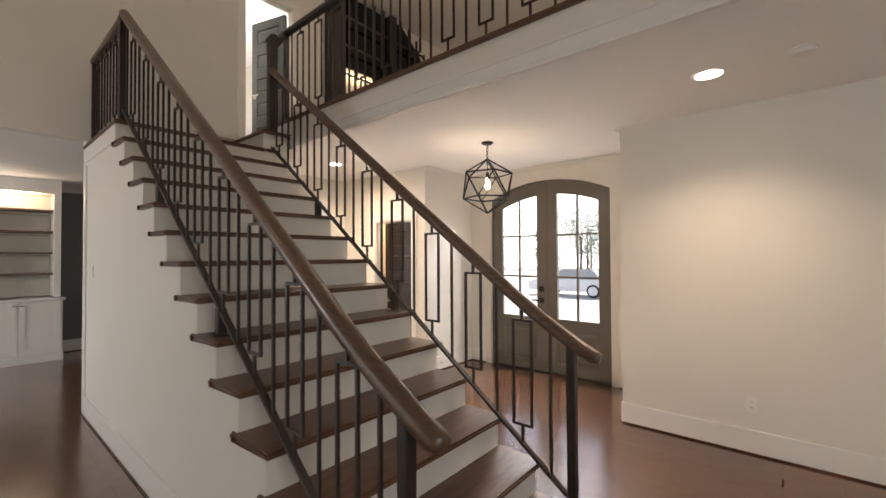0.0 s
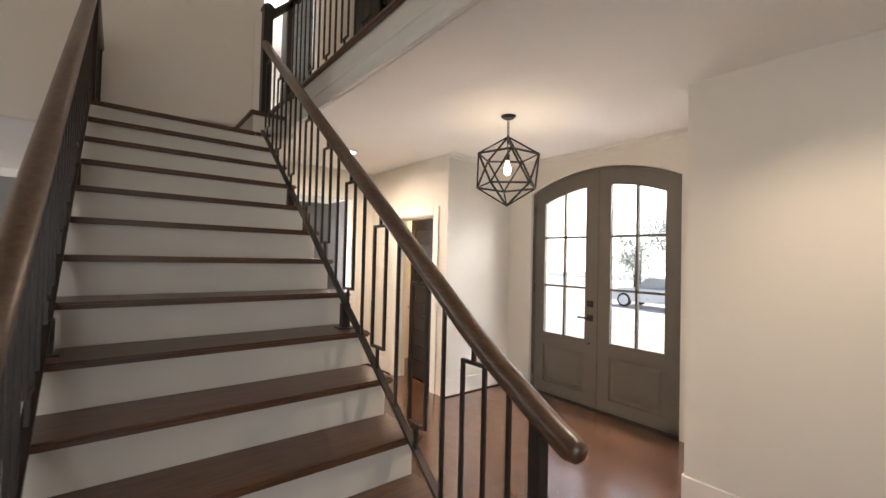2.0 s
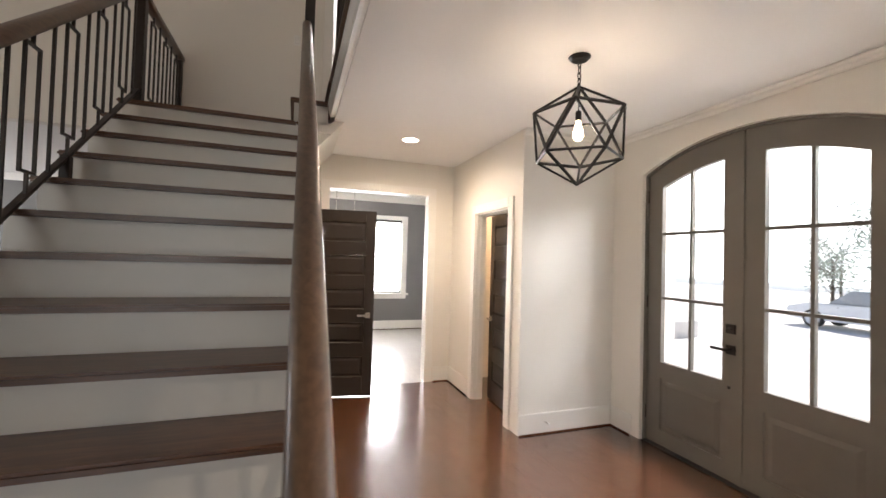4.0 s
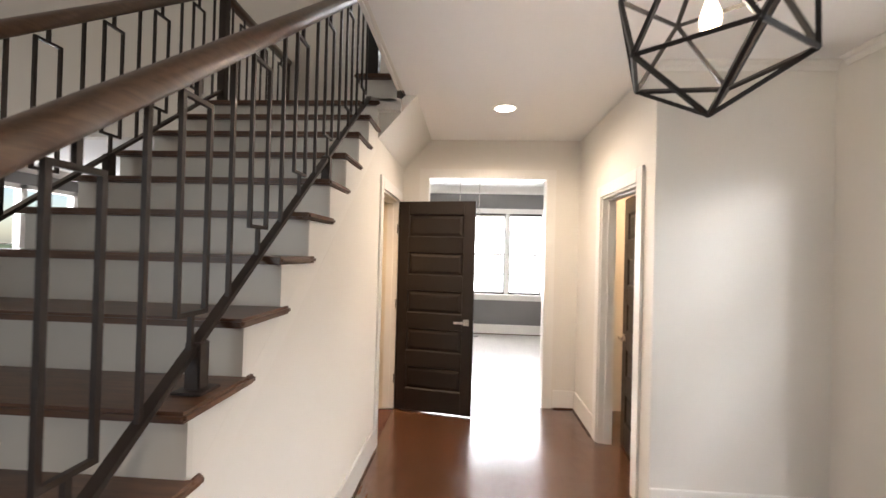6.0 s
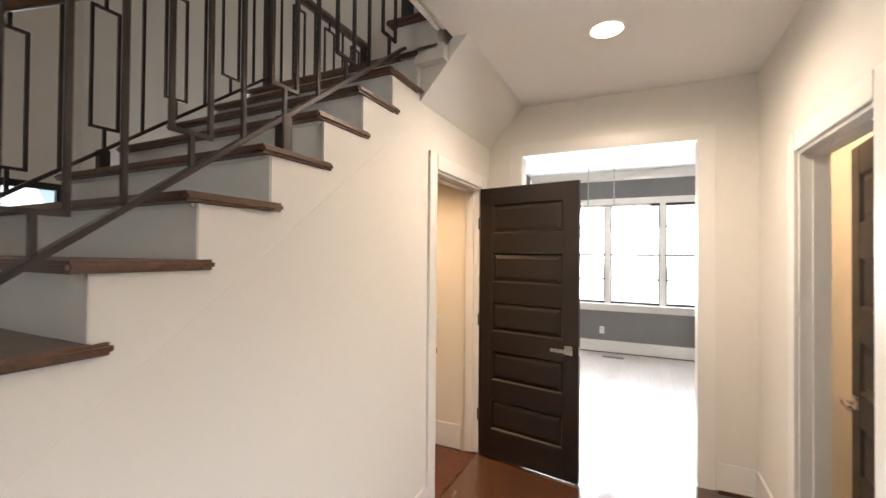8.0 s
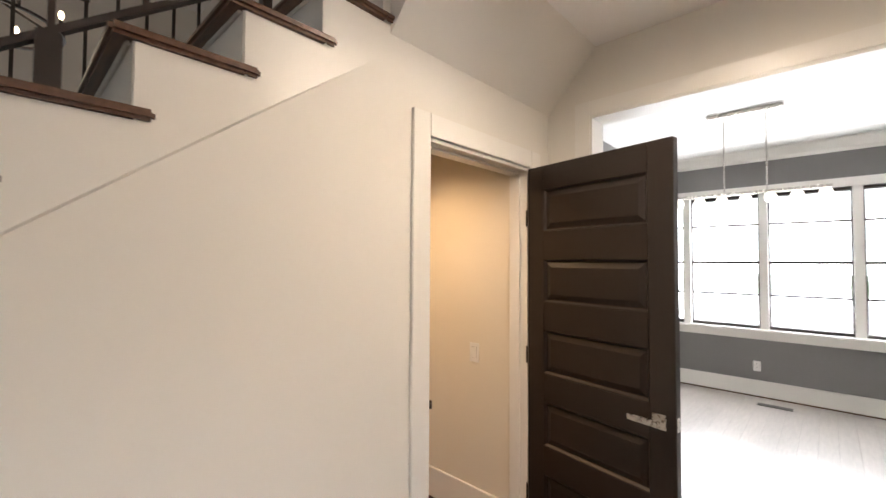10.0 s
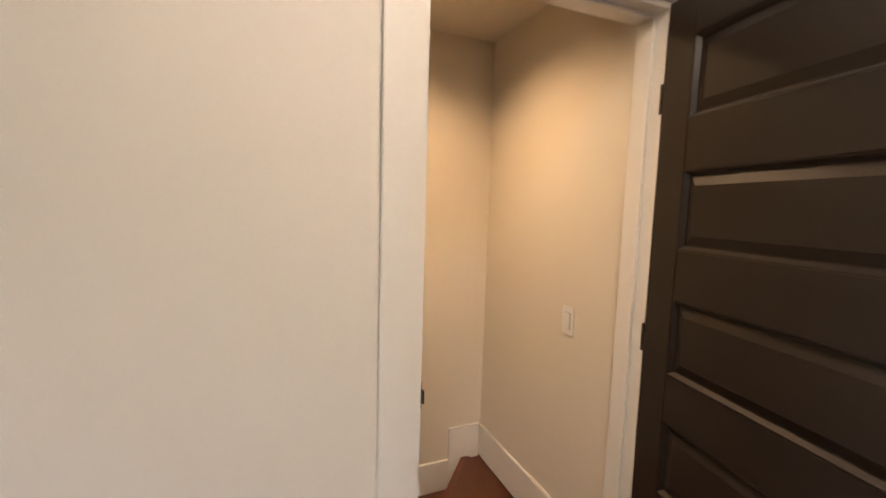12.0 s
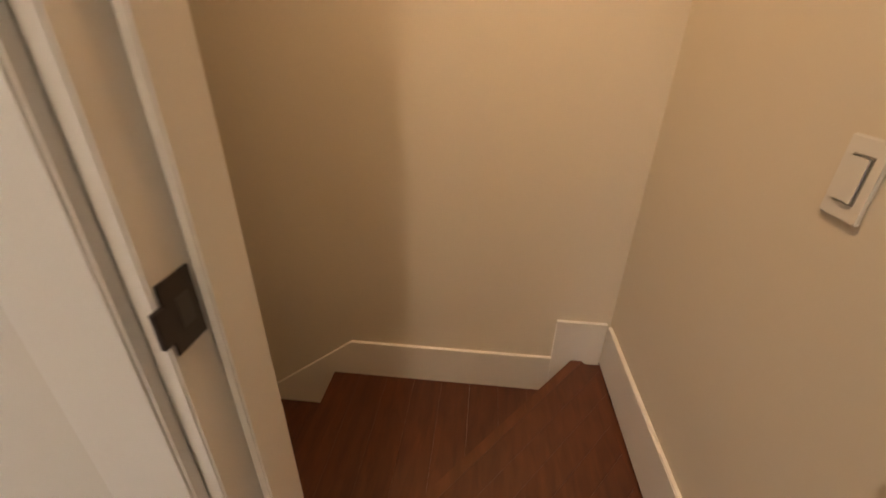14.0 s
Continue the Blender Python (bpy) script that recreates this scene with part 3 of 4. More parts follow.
ROUND = [(1.1 * a, 1.1 * c) for a, c in [(-0.031, -0.016), (-0.026, -0.026), (-0.012, -0.029), (0.012, -0.029), (0.026, -0.026), (0.031, -0.016), (0.034, 0.002), (0.029, 0.020), (0.016, 0.031), (0.0, 0.034), (-0.016, 0.031), (-0.029, 0.020), (-0.034, 0.002)]]
BAR, STEP = 0.0135, 0.1155


def baluster(parent, x, y, z0, z1):
    bm = bmesh.new()
    bx(bm, x - BAR / 2, x + BAR / 2, y - BAR / 2, y + BAR / 2, z0, z1)
    placed("baluster", bm, IRON, parent)


def box_baluster(parent, x, ya, yb, low, high, la=0.10, ha=0.095):
    """Two uprights joined by level crossbars into a tall frame, with a stub to each rail."""
    h = BAR / 2
    ym = (ya + yb) / 2
    z0, z1 = low(ym) + la, high(ym) - ha
    ys = (ya - h, ya + h, ym - h, ym + h, yb - h, yb + h)
    zs = (low(ym), z0, z0 + BAR, z1 - BAR, z1, high(ym))
    cells = {(2, 0), (2, 4), (0, 2), (4, 2)} | {(i, j) for i in range(5) for j in (1, 3)}
    bm, made = bmesh.new(), {}

    def corner(s, i, j):
        if (s, i, j) not in made:
            made[s, i, j] = bm.verts.new((x + s * h, ys[i], zs[j]))
        return made[s, i, j]
    for i, j in cells:
        for s in (-1, 1):
            bm.faces.new([corner(s, i + u, j + v) for u, v in ((0, 0), (1, 0), (1, 1), (0, 1))])
        for di, dj, p, q in ((-1, 0, (0, 0), (0, 1)), (1, 0, (1, 0), (1, 1)), (0, -1, (0, 0), (1, 0)), (0, 1, (0, 1), (1, 1))):
            if (i + di, j + dj) not in cells:
                bm.faces.new([corner(-1, i + p[0], j + p[1]), corner(-1, i + q[0], j + q[1]), corner(1, i + q[0], j + q[1]), corner(1, i + p[0], j + p[1])])
    placed("box_baluster", bm, IRON, parent)


def guard(parent, x, y_start, y_stop, low, high, first=0):
    n, y = first, y_start
    while y < y_stop:
        if n % 3 == 0:
            baluster(parent, x, y, low(y), high(y))
            y += STEP
            n += 1
        else:
            if y + STEP < y_stop + 0.02:
                box_baluster(parent, x, y, y + STEP, low, high)
            y += 2 * STEP
            n += 2


def post(parent, name, x, y, z0, z1, w=0.045, plate=True):
    bm = bmesh.new()
    bx(bm, x - w / 2, x + w / 2, y - w / 2, y + w / 2, z0 + (0.008 if plate else 0), z1)
    placed(name, bm, IRON, parent, bevel=0.003)
    if plate:
        bm = bmesh.new()
        bx(bm, x - w, x + w, y - w, y + w, z0 + 0.0005, z0 + 0.008)
        placed("base_plate", bm, IRON, parent, bevel=0.002)


def stair_low(y):
    return pitch(y) + 0.028


def stair_high(y):
    return pitch(y) + 0.832


def railing(name, x, y_top, label):
    ob = thing(name, label, "railing", "railings of the staircase", at=(x, 1.0, 0.19))
    path = [(x, 0.872, 1.020), (x, 0.90, 1.026), (x, 0.97, 1.062), (x, 1.07, 1.122), (x, 1.2, stair_high(1.2) + 0.010), (x, 1.35, stair_high(1.35)), (x, 2.8, stair_high(2.8)), (x, y_top, stair_high(y_top))]
    bm = bmesh.new()
    sweep(bm, path, ROUND, True)
    placed("handrail", bm, RAILWOOD, ob, smooth=True, label="rounded brown oak handrail")
    bm = bmesh.new()
    bar(bm, (x, 1.05, stair_low(1.05)), (x, y_top, stair_low(y_top)), 0.032, 0.016)
    placed("bottom_rail", bm, IRON, ob)
    post(ob, "newel_post", x, 1.02, RISE, 1.10)
    guard(ob, x, 1.141, y_top - 0.05, stair_low, stair_high)
    for k, y in ((6, 2.385), (10, 3.39)):
        post(ob, "support_post", x, y, k * RISE, stair_low(y))
    return ob


right_rail = railing("stair_railing", 2.50, 4.235, "dark iron stair railing with brown oak handrail, hall side")
left_rail = railing("stair_railing", 1.28, 4.37, "dark iron stair railing with brown oak handrail, living room side")
# landing guard that carries on from the left flight
RL = 2.667 + 0.88
post(left_rail, "newel_post", 1.28, 4.39, LANDING, RL + 0.02, 0.06)
bm = bmesh.new()
sweep(bm, [(1.28, 4.36, stair_high(4.36) - 0.01), (1.28, 4.41, RL + 0.01), (1.28, 4.6, RL), (1.28, 5.535, RL)], ROUND)
placed("landing_handrail", bm, RAILWOOD, left_rail, smooth=True)
bm = bmesh.new()
bar(bm, (1.28, 4.40, LANDING + 0.035), (1.28, 5.5, LANDING + 0.035), 0.032, 0.016)
placed("bottom_rail", bm, IRON, left_rail)
guard(left_rail, 1.28, 4.50, 5.46, lambda y: LANDING + 0.035, lambda y: RL)
post(left_rail, "end_post", 1.28, 5.50, LANDING, RL, 0.05)
# newel at the top of the right flight
bm = bmesh.new()
bx(bm, 2.48, 2.56, 4.235, 4.315, 15 * RISE, 3.83)
bx(bm, 2.47, 2.57, 4.225, 4.325, 3.83, 3.855)
prism(bm, [(2.47, 3.855), (2.57, 3.855), (2.535, 3.88), (2.505, 3.88)], 1, 4.225, 4.325)
placed("newel_post", bm, SHELL, right_rail, label="square dark brown newel post with cap")

bridge = thing("bridge_railing", "dark iron bridge railing with brown oak handrail", "railing", "railings of the staircase", at=(2.78, 2.0, UPPER))
BR = UPPER + 1.03
bm = bmesh.new()
sweep(bm, [(2.78, -4.4, BR), (2.78, 0, BR), (2.78, 4.5, BR)], ROUND)
placed("handrail", bm, SHELL, bridge, smooth=True)
bm = bmesh.new()
sweep(bm, [(2.54, 4.29, 3.79), (2.65, 4.37, 3.92), (2.78, 4.46, BR)], ROUND)
placed("handrail", bm, SHELL, bridge, smooth=True)
bm = bmesh.new()
bar(bm, (2.78, -4.4, UPPER + 0.035), (2.78, 4.48, UPPER + 0.035), 0.032, 0.016)
placed("bottom_rail", bm, IRON, bridge)
post(bridge, "post", 2.78, 4.46, UPPER + 0.004, BR, 0.05)
guard(bridge, 2.78, -1.09, 4.40, lambda y: UPPER + 0.035, lambda y: BR, 1)


# ---------------- doors ----------------
def panel_door(name, width, height, panels, material, label, latch=0.885):
    """A door leaf: local x from the hinge along its width, y its thickness, z up, with stiles, rails and raised panels."""
    ob = thing(name, label, "door")
    t, st, rail = 0.04, 0.105, 0.146
    box("stile", 0, st, -t / 2, t / 2, 0, height, material, ob, bevel=0.002)
    box("stile", width - st, width, -t / 2, t / 2, 0, height, material, ob, bevel=0.002)
    bottom, top = 0.206, 0.125
    ph = (height - bottom - top - rail * (panels - 1)) / panels
    z = 0.0
    for i in range(panels + 1):
        h = bottom if i == 0 else top if i == panels else rail
        box("rail", st + 0.0004, width - st - 0.0004, -t / 2, t / 2, z, z + h, material, ob, bevel=0.002)
        z += h
        if i < panels:
            bm = bmesh.new()
            x0, x1, z0, z1 = st + 0.0003, width - st - 0.0003, z + 0.0003, z + ph - 0.0003
            rims = []
            for s in (-1, 1):
                rings = []
                for inset, depth in ((0.0, 0.0196), (0.003, 0.0190), (0.012, 0.0065), (0.016, 0.006), (0.040, 0.0150), (0.043, 0.0160)):
                    rings.append([bm.verts.new((x, s * depth, zz)) for x, zz in ((x0 + inset, z0 + inset), (x1 - inset, z0 + inset), (x1 - inset, z1 - inset), (x0 + inset, z1 - inset))])
                rims.append(rings[0])
                bm.faces.new(rings[-1])
                for o, a in zip(rings, rings[1:]):
                    for j in range(4):
                        bm.faces.new((o[j], o[(j + 1) % 4], a[(j + 1) % 4], a[j]))
            for j in range(4):
                bm.faces.new((rims[0][j], rims[0][(j + 1) % 4], rims[1][(j + 1) % 4], rims[1][j]))
            part("panel", bm, material, ob)
            z += ph
    for s in (-1, 1):
        rose = box("rose", width - 0.093, width - 0.037, s * 0.0205 if s > 0 else -0.0295, 0.0295 if s > 0 else -0.0205, latch - 0.03, latch + 0.03, NICKEL, ob, "square nickel rose", 0.002)
        bm = bmesh.new()
        y = s * 0.062
        rod(bm, (width - 0.065, s * 0.03, latch), (width - 0.065, y + s * 0.006, latch), 0.009)
        bx(bm, width - 0.175, width - 0.054, min(y, y + s * 0.012), max(y, y + s * 0.012), latch - 0.011, latch + 0.011)
        part("lever", bm, NICKEL, ob, "brushed nickel lever")
    box("latch_plate", width - 0.0006, width + 0.0012, -0.012, 0.012, latch - 0.028, latch + 0.028, NICKEL, ob, "nickel latch plate")
    for hz in (0.29, 1.025, height - 0.27):
        bm = bmesh.new()
        rod(bm, (-0.006, t / 2 + 0.003, hz - 0.045), (-0.006, t / 2 + 0.003, hz + 0.045), 0.007)
        bx(bm, -0.0015, 0.0, -t / 2 + 0.004, t / 2, hz - 0.045, hz + 0.045)
        part("hinge", bm, IRON, ob, "dark bronze hinge")
    return ob


def stand(ob, x, y, z, rz):
    ob.matrix_world = pose(x, y, z, 0, 0, rz)
    return ob


# local +y side faces the hall end when the leaf stands across the hall
leaf = panel_door("door_basement", 0.765, 2.04, 5, BROWN, "dark brown five-panel door standing open into the hall")
stand(leaf, 2.566, 5.318, 0.012, -10.3)
leaf2 = panel_door("door_powder", 0.73, 2.03, 5, BROWN, "dark brown five-panel door standing ajar")
stand(leaf2, 4.512, 4.075, 0.012, 84.3)
leaf3 = panel_door("door_upper", 0.65, 2.0, 5, TEAL, "grey-green panelled door standing open upstairs")
stand(leaf3, 3.45, 5.69, UPPER + 0.012, 107)


def entry_leaf(name, y0, y1, lever):
    """One leaf of the arched front door, in world places: rails and stiles, six panes and a raised lower panel."""
    ob = thing(name, "taupe arched entry door leaf with six clear panes", "door", "pair of entry doors", at=(5.478, (y0 + y1) / 2, 0.012))
    xa, xb = 5.456, 5.50
    g0, g1 = y0 + 0.142, y1 - 0.142
    gz0, r = 0.715, 0.185
    n = 10

    def cut(bm, ya, yb, low, drop):
        for i in range(n):
            a, b = ya + (yb - ya) * i / n, ya + (yb - ya) * (i + 1) / n
            la = low if not callable(low) else low(a)
            lb = low if not callable(low) else low(b)
            prism(bm, [(a, la), (b, lb), (b, arch(b, drop)), (a, arch(a, drop))], 0, xa, xb)
        bmesh.ops.remove_doubles(bm, verts=bm.verts, dist=0.0002)
    bm = bmesh.new()
    cut(bm, y0, g0, 0.012, 0.018)
    placed("stile", bm, ENTRY, ob)
    bm = bmesh.new()
    cut(bm, g1, y1, 0.012, 0.018)
    placed("stile", bm, ENTRY, ob)
    bm = bmesh.new()
    cut(bm, g0, g1, lambda y: arch(y, r), 0.018)
    placed("arched_rail", bm, ENTRY, ob)
    bm = bmesh.new()
    bx(bm, xa, xb, g0, g1, 0.012, 0.14)
    placed("rail", bm, ENTRY, ob)
    bm = bmesh.new()
    bx(bm, xa, xb, g0, g1, 0.58, gz0)
    placed("rail", bm, ENTRY, ob)
    bm = bmesh.new()
    bx(bm, xa + 0.012, xb - 0.012, g0, g1, 0.14, 0.58)
    a = [bm.verts.new((xa + 0.0115, y, z)) for y, z in ((g0 + 0.02, 0.16), (g1 - 0.02, 0.16), (g1 - 0.02, 0.56), (g0 + 0.02, 0.56))]
    b = [bm.verts.new((xa + 0.002, y, z)) for y, z in ((g0 + 0.055, 0.195), (g1 - 0.055, 0.195), (g1 - 0.055, 0.525), (g0 + 0.055, 0.525))]
    bm.faces.new(b)
    for j in range(4):
        bm.faces.new((a[j], a[(j + 1) % 4], b[(j + 1) % 4], b[j]))
    placed("lower_panel", bm, ENTRY, ob)
    gm = (g0 + g1) / 2
    bm = bmesh.new()
    prism(bm, [(gm - 0.012, gz0), (gm + 0.012, gz0), (gm + 0.012, arch(gm + 0.012, r)), (gm - 0.012, arch(gm - 0.012, r))], 0, xa + 0.004, xb - 0.004)
    placed("muntin", bm, ENTRY, ob)
    zs = [gz0, 1.263, 1.815, None]
    for z in zs[1:3]:
        for a, b in ((g0, gm - 0.0125), (gm + 0.0125, g1)):
            bm = bmesh.new()
            bx(bm, xa + 0.006, xb - 0.006, a, b, z - 0.012, z + 0.012)
            placed("muntin", bm, ENTRY, ob)
    for i in range(3):
        for a, b in ((g0, gm), (gm, g1)):
            bm = bmesh.new()
            if i < 2:
                bx(bm, 5.476, 5.480, a, b, zs[i], zs[i + 1])
            else:
                prism(bm, [(a, zs[2]), (b, zs[2]), (b, arch(b, r)), ((a + b) / 2, arch((a + b) / 2, r)), (a, arch(a, r))], 0, 5.476, 5.480)
            pane = placed("pane", bm, GLASS, ob)
            pane.visible_shadow = False
    yh = y1 + 0.006 if lever else y0 - 0.006
    for z in (0.25, 1.22, 2.15):
        bm = bmesh.new()
        rod(bm, (xa - 0.004, yh, z - 0.055), (xa - 0.004, yh, z + 0.055), 0.009)
        placed("hinge", bm, IRON, ob, label="dark bronze hinge")
    if lever:
        y = y0 + 0.075
        bm = bmesh.new()
        bx(bm, xa - 0.012, xa - 0.0005, y - 0.034, y + 0.034, 0.915, 0.983)
        placed("rose", bm, BLACK, ob, label="black square rose", bevel=0.002)
        bm = bmesh.new()
        rod(bm, (xa - 0.012, y, 0.95), (xa - 0.062, y, 0.95), 0.010)
        bx(bm, xa - 0.064, xa - 0.050, y - 0.012, y + 0.115, 0.94, 0.96)
        placed("lever", bm, BLACK, ob, label="black lever handle")
        bm = bmesh.new()
        bx(bm, xa - 0.014, xa - 0.0005, y - 0.034, y + 0.034, 1.065, 1.133)
        bx(bm, xa - 0.030, xa - 0.014, y - 0.018, y + 0.018, 1.094, 1.106)
        placed("deadbolt", bm, BLACK, ob, label="black deadbolt", bevel=0.002)
        bm = bmesh.new()
        bx(bm, xa - 0.010, xa - 0.0005, y0 - 0.012, y0 + 0.030, 0.012, arch(y0 + 0.02, 0.02))
        placed("astragal", bm, ENTRY, ob)
        bm = bmesh.new()
        rod(bm, (xa - 0.005, y + 0.012, 0.675), (xa - 0.0005, y + 0.012, 0.675), 0.011, 14)
        placed("keyhole_cover", bm, BLACK, ob, label="small black keyhole cover")
    return ob


entry_leaf("door_entry", ARCH_Y + 0.002, ARCH_Y + 0.826, True)
entry_leaf("door_entry", ARCH_Y - 0.826, ARCH_Y - 0.002, False)
bm = bmesh.new()
for s in (-1, 1):
    ya, yb = sorted((ARCH_Y + s * 0.828, ARCH_Y + s * (HALF - 0.0008)))
    bx(bm, 5.43, 5.54, ya, yb, 0.0, arch(yb if s > 0 else ya) - 0.002)
for i in range(STEPS):
    ya, yb = ARCH_Y - 0.828 + 1.656 * i / STEPS, ARCH_Y - 0.828 + 1.656 * (i + 1) / STEPS
    prism(bm, [(ya, arch(ya, 0.017)), (yb, arch(yb, 0.017)), (yb, arch(yb) - 0.001), (ya, arch(ya) - 0.001)], 0, 5.43, 5.54)
tagged(part("door_frame_entry", bm, ENTRY), kind="structure")
shell("threshold", [(5.40, 5.56, ARCH_Y - 0.827, ARCH_Y + 0.827, 0.0005, 0.010)], SHELL, 0.003)

# ---------------- dining room windows ----------------
dw = thing("window_dining", "", "", kind="structure")
for xm in (2.44, 3.22, 4.0):
    box("mullion", xm - 0.04, xm + 0.04, 9.33, 9.50, WZ0 - 0.02, WZ1 + 0.02, TRIM, dw, bevel=0.004)
box("casing", 4.66, 4.78, 9.326, 9.349, WZ0 - 0.02, WZ1 + 0.115, TRIM, dw, bevel=0.003)
box("casing", 2.0, 4.6595, 9.326, 9.349, WZ1 + 0.0205, WZ1 + 0.115, TRIM, dw, bevel=0.003)
box("sill", 2.0, 4.82, 9.27, 9.349, WZ0 - 0.055, WZ0 - 0.021, TRIM, dw, bevel=0.005)
box("apron", 2.0, 4.78, 9.332, 9.349, WZ0 - 0.14, WZ0 - 0.0555, TRIM, dw, bevel=0.003)
# sash bars take the dark iron colour to hold their backlit shade
for x0, x1 in WIN:
    sash = boxes("sash", [(x0, x0 + 0.014, 9.40, 9.44, WZ0 - 0.02, WZ1 + 0.02), (x1 - 0.014, x1, 9.40, 9.44, WZ0 - 0.02, WZ1 + 0.02),
                          (x0 + 0.014, x1 - 0.014, 9.40, 9.44, WZ0 - 0.02, WZ0 + 0.012), (x0 + 0.014, x1 - 0.014, 9.40, 9.44, WZ1 - 0.012, WZ1 + 0.02),
                          (x0 + 0.014, x1 - 0.014, 9.40, 9.44, 1.535, 1.567)], IRON, dw)
    for z in (1.17, 2.0):
        box("muntin", x0 + 0.014, x1 - 0.014, 9.405, 9.435, z - 0.011, z + 0.011, IRON, sash)
    pane = box("pane", x0 + 0.03, x1 - 0.03, 9.418, 9.422, WZ0, WZ1, GLASS, sash)
    pane.visible_shadow = False
    box("shade_bar", x0 + 0.016, x1 - 0.016, 9.37, 9.395, WZ1 - 0.024, WZ1 - 0.008, GREY, sash)

# living room window with a dark frame, and a rear window
lw = thing("window_living", "", "", kind="structure")
rows = [(-4.10, -4.03, 3.05, 5.35, 2.42, 2.519), (-4.10, -4.03, 3.05, 5.35, 0.251, 0.33)]
for ym in (3.05, 3.79, 4.53, 5.27):
    rows.append((-4.10, -4.03, ym + 0.001, ym + 0.079, 0.33, 2.42))
boxes("frame", rows, BLACK, lw)
for ym in (3.13, 3.87, 4.61):
    pane = box("pane", -4.067, -4.063, ym, ym + 0.66, 0.33, 2.42, GLASS, lw)
    pane.visible_shadow = False
    for z in (1.03, 1.73):
        box("muntin", -4.08, -4.05, ym, ym + 0.66, z - 0.012, z + 0.012, BLACK, lw)
rw = thing("window_rear", "", "", kind="structure")
boxes("frame", [(-2.4, 1.2, -4.6, -4.55, 0.4, 0.47), (-2.4, 1.2, -4.6, -4.55, 2.93, 3.0), (-2.4, -2.33, -4.6, -4.55, 0.47, 2.93), (1.13, 1.2, -4.6, -4.55, 0.47, 2.93), (-0.65, -0.55, -4.6, -4.55, 0.47, 2.93)], TRIM, rw)

# ---------------- lamps and fittings ----------------
def downlight(x, y):
    ob = thing("ceiling_light", "round white recessed ceiling light, lit", "ceiling light", "recessed ceiling lights", at=(x, y, CEILING))
    bm = bmesh.new()
    n = 32
    rings = [[bm.verts.new((r * math.cos(2 * math.pi * i / n), r * math.sin(2 * math.pi * i / n), z)) for i in range(n)] for r, z in ((0.098, -0.0005), (0.095, -0.006), (0.084, -0.006), (0.078, -0.002))]
    for r0, r1 in zip(rings, rings[1:]):
        for i in range(n):
            bm.faces.new((r0[i], r0[(i + 1) % n], r1[(i + 1) % n], r1[i]))
    part("trim_ring", bm, TRIM, ob, smooth=True)
    bm = bmesh.new()
    bmesh.ops.create_circle(bm, cap_ends=True, segments=32, radius=0.080, matrix=Matrix.Translation((0, 0, -0.003)))
    part("lens", bm, CANGLOW, ob, "glowing frosted lens")
    return ob


downlight(3.525, 4.593)
downlight(3.585, 0.527)
sd = thing("smoke_detector", "round white smoke detector on the ceiling", "smoke detector", at=(3.53, 0.056, CEILING))
bm = bmesh.new()
rod(bm, (0, 0, -0.012), (0, 0, -0.0005), 0.068, 28)
part("mount", bm, PLASTIC, sd, bevel=0.002)
bm = bmesh.new()
rod(bm, (0, 0, -0.036), (0, 0, -0.0125), 0.052, 28, 0.062)
part("cover", bm, PLASTIC, sd, bevel=0.004)

pend = thing("pendant_lamp", "black icosahedron cage pendant lamp with a lit bulb", "pendant lamp", at=(3.98, 2.55, CEILING))
PC, PR = -0.458, 0.285
ico = [Vector((0, 0, PR)), Vector((0, 0, -PR))]
ring_r, ring_z = PR * 2 / math.sqrt(5), PR / math.sqrt(5)
for i in range(5):
    a = radians(121 + 72 * i)
    ico.append(Vector((ring_r * math.cos(a), ring_r * math.sin(a), -ring_z)))
for i in range(5):
    a = radians(121 + 36 + 72 * i)
    ico.append(Vector((ring_r * math.cos(a), ring_r * math.sin(a), ring_z)))
edge = (ico[0] - ico[7]).length
for i in range(12):
    for j in range(i + 1, 12):
        if abs((ico[i] - ico[j]).length - edge) < 0.01:
            bm = bmesh.new()
            c = Vector((0, 0, PC))
            bar(bm, c + ico[i], c + ico[j], 0.0125, 0.0125, (ico[i] + ico[j]).normalized())
            part("cage_bar", bm, BLACK, pend)
bm = bmesh.new()
rod(bm, (0, 0, -0.022), (0, 0, -0.0005), 0.045, 28, 0.066)
part("canopy", bm, BLACK, pend, bevel=0.003)
for i in range(6):
    bm = bmesh.new()
    z, up = -0.045 - 0.033 * i, i % 2
    for s in range(12):
        a0, a1 = 2 * math.pi * s / 12, 2 * math.pi * (s + 1) / 12
        p = [(0.010 * math.cos(a), 0.022 * math.sin(a)) for a in (a0, a1)]
        bar(bm, (p[0][0] * (1 - up), p[0][0] * up, z + p[0][1]), (p[1][0] * (1 - up), p[1][0] * up, z + p[1][1]), 0.0045)
    part("chain_link", bm, IRON, pend)
bm = bmesh.new()
rod(bm, (0, 0, PC + PR), (0, 0, PC + 0.135), 0.004)
part("cord", bm, BLACK, pend)
bm = bmesh.new()
rod(bm, (0, 0, PC + 0.085), (0, 0, PC + 0.14), 0.017, 16)
part("socket", bm, BLACK, pend)
bm = bmesh.new()
rings = [[bm.verts.new((q * math.cos(2 * math.pi * i / 20), q * math.sin(2 * math.pi * i / 20), PC + z)) for i in range(20)]
         for q, z in ((0.0125, 0.088), (0.0135, 0.072), (0.018, 0.055), (0.0245, 0.036), (0.0295, 0.016), (0.030, 0.0), (0.0265, -0.014), (0.018, -0.026), (0.006, -0.032))]
for p, q in zip(rings, rings[1:]):
    for i in range(20):
        bm.faces.new((p[i], p[(i + 1) % 20], q[(i + 1) % 20], q[i]))
bm.faces.new(rings[0])
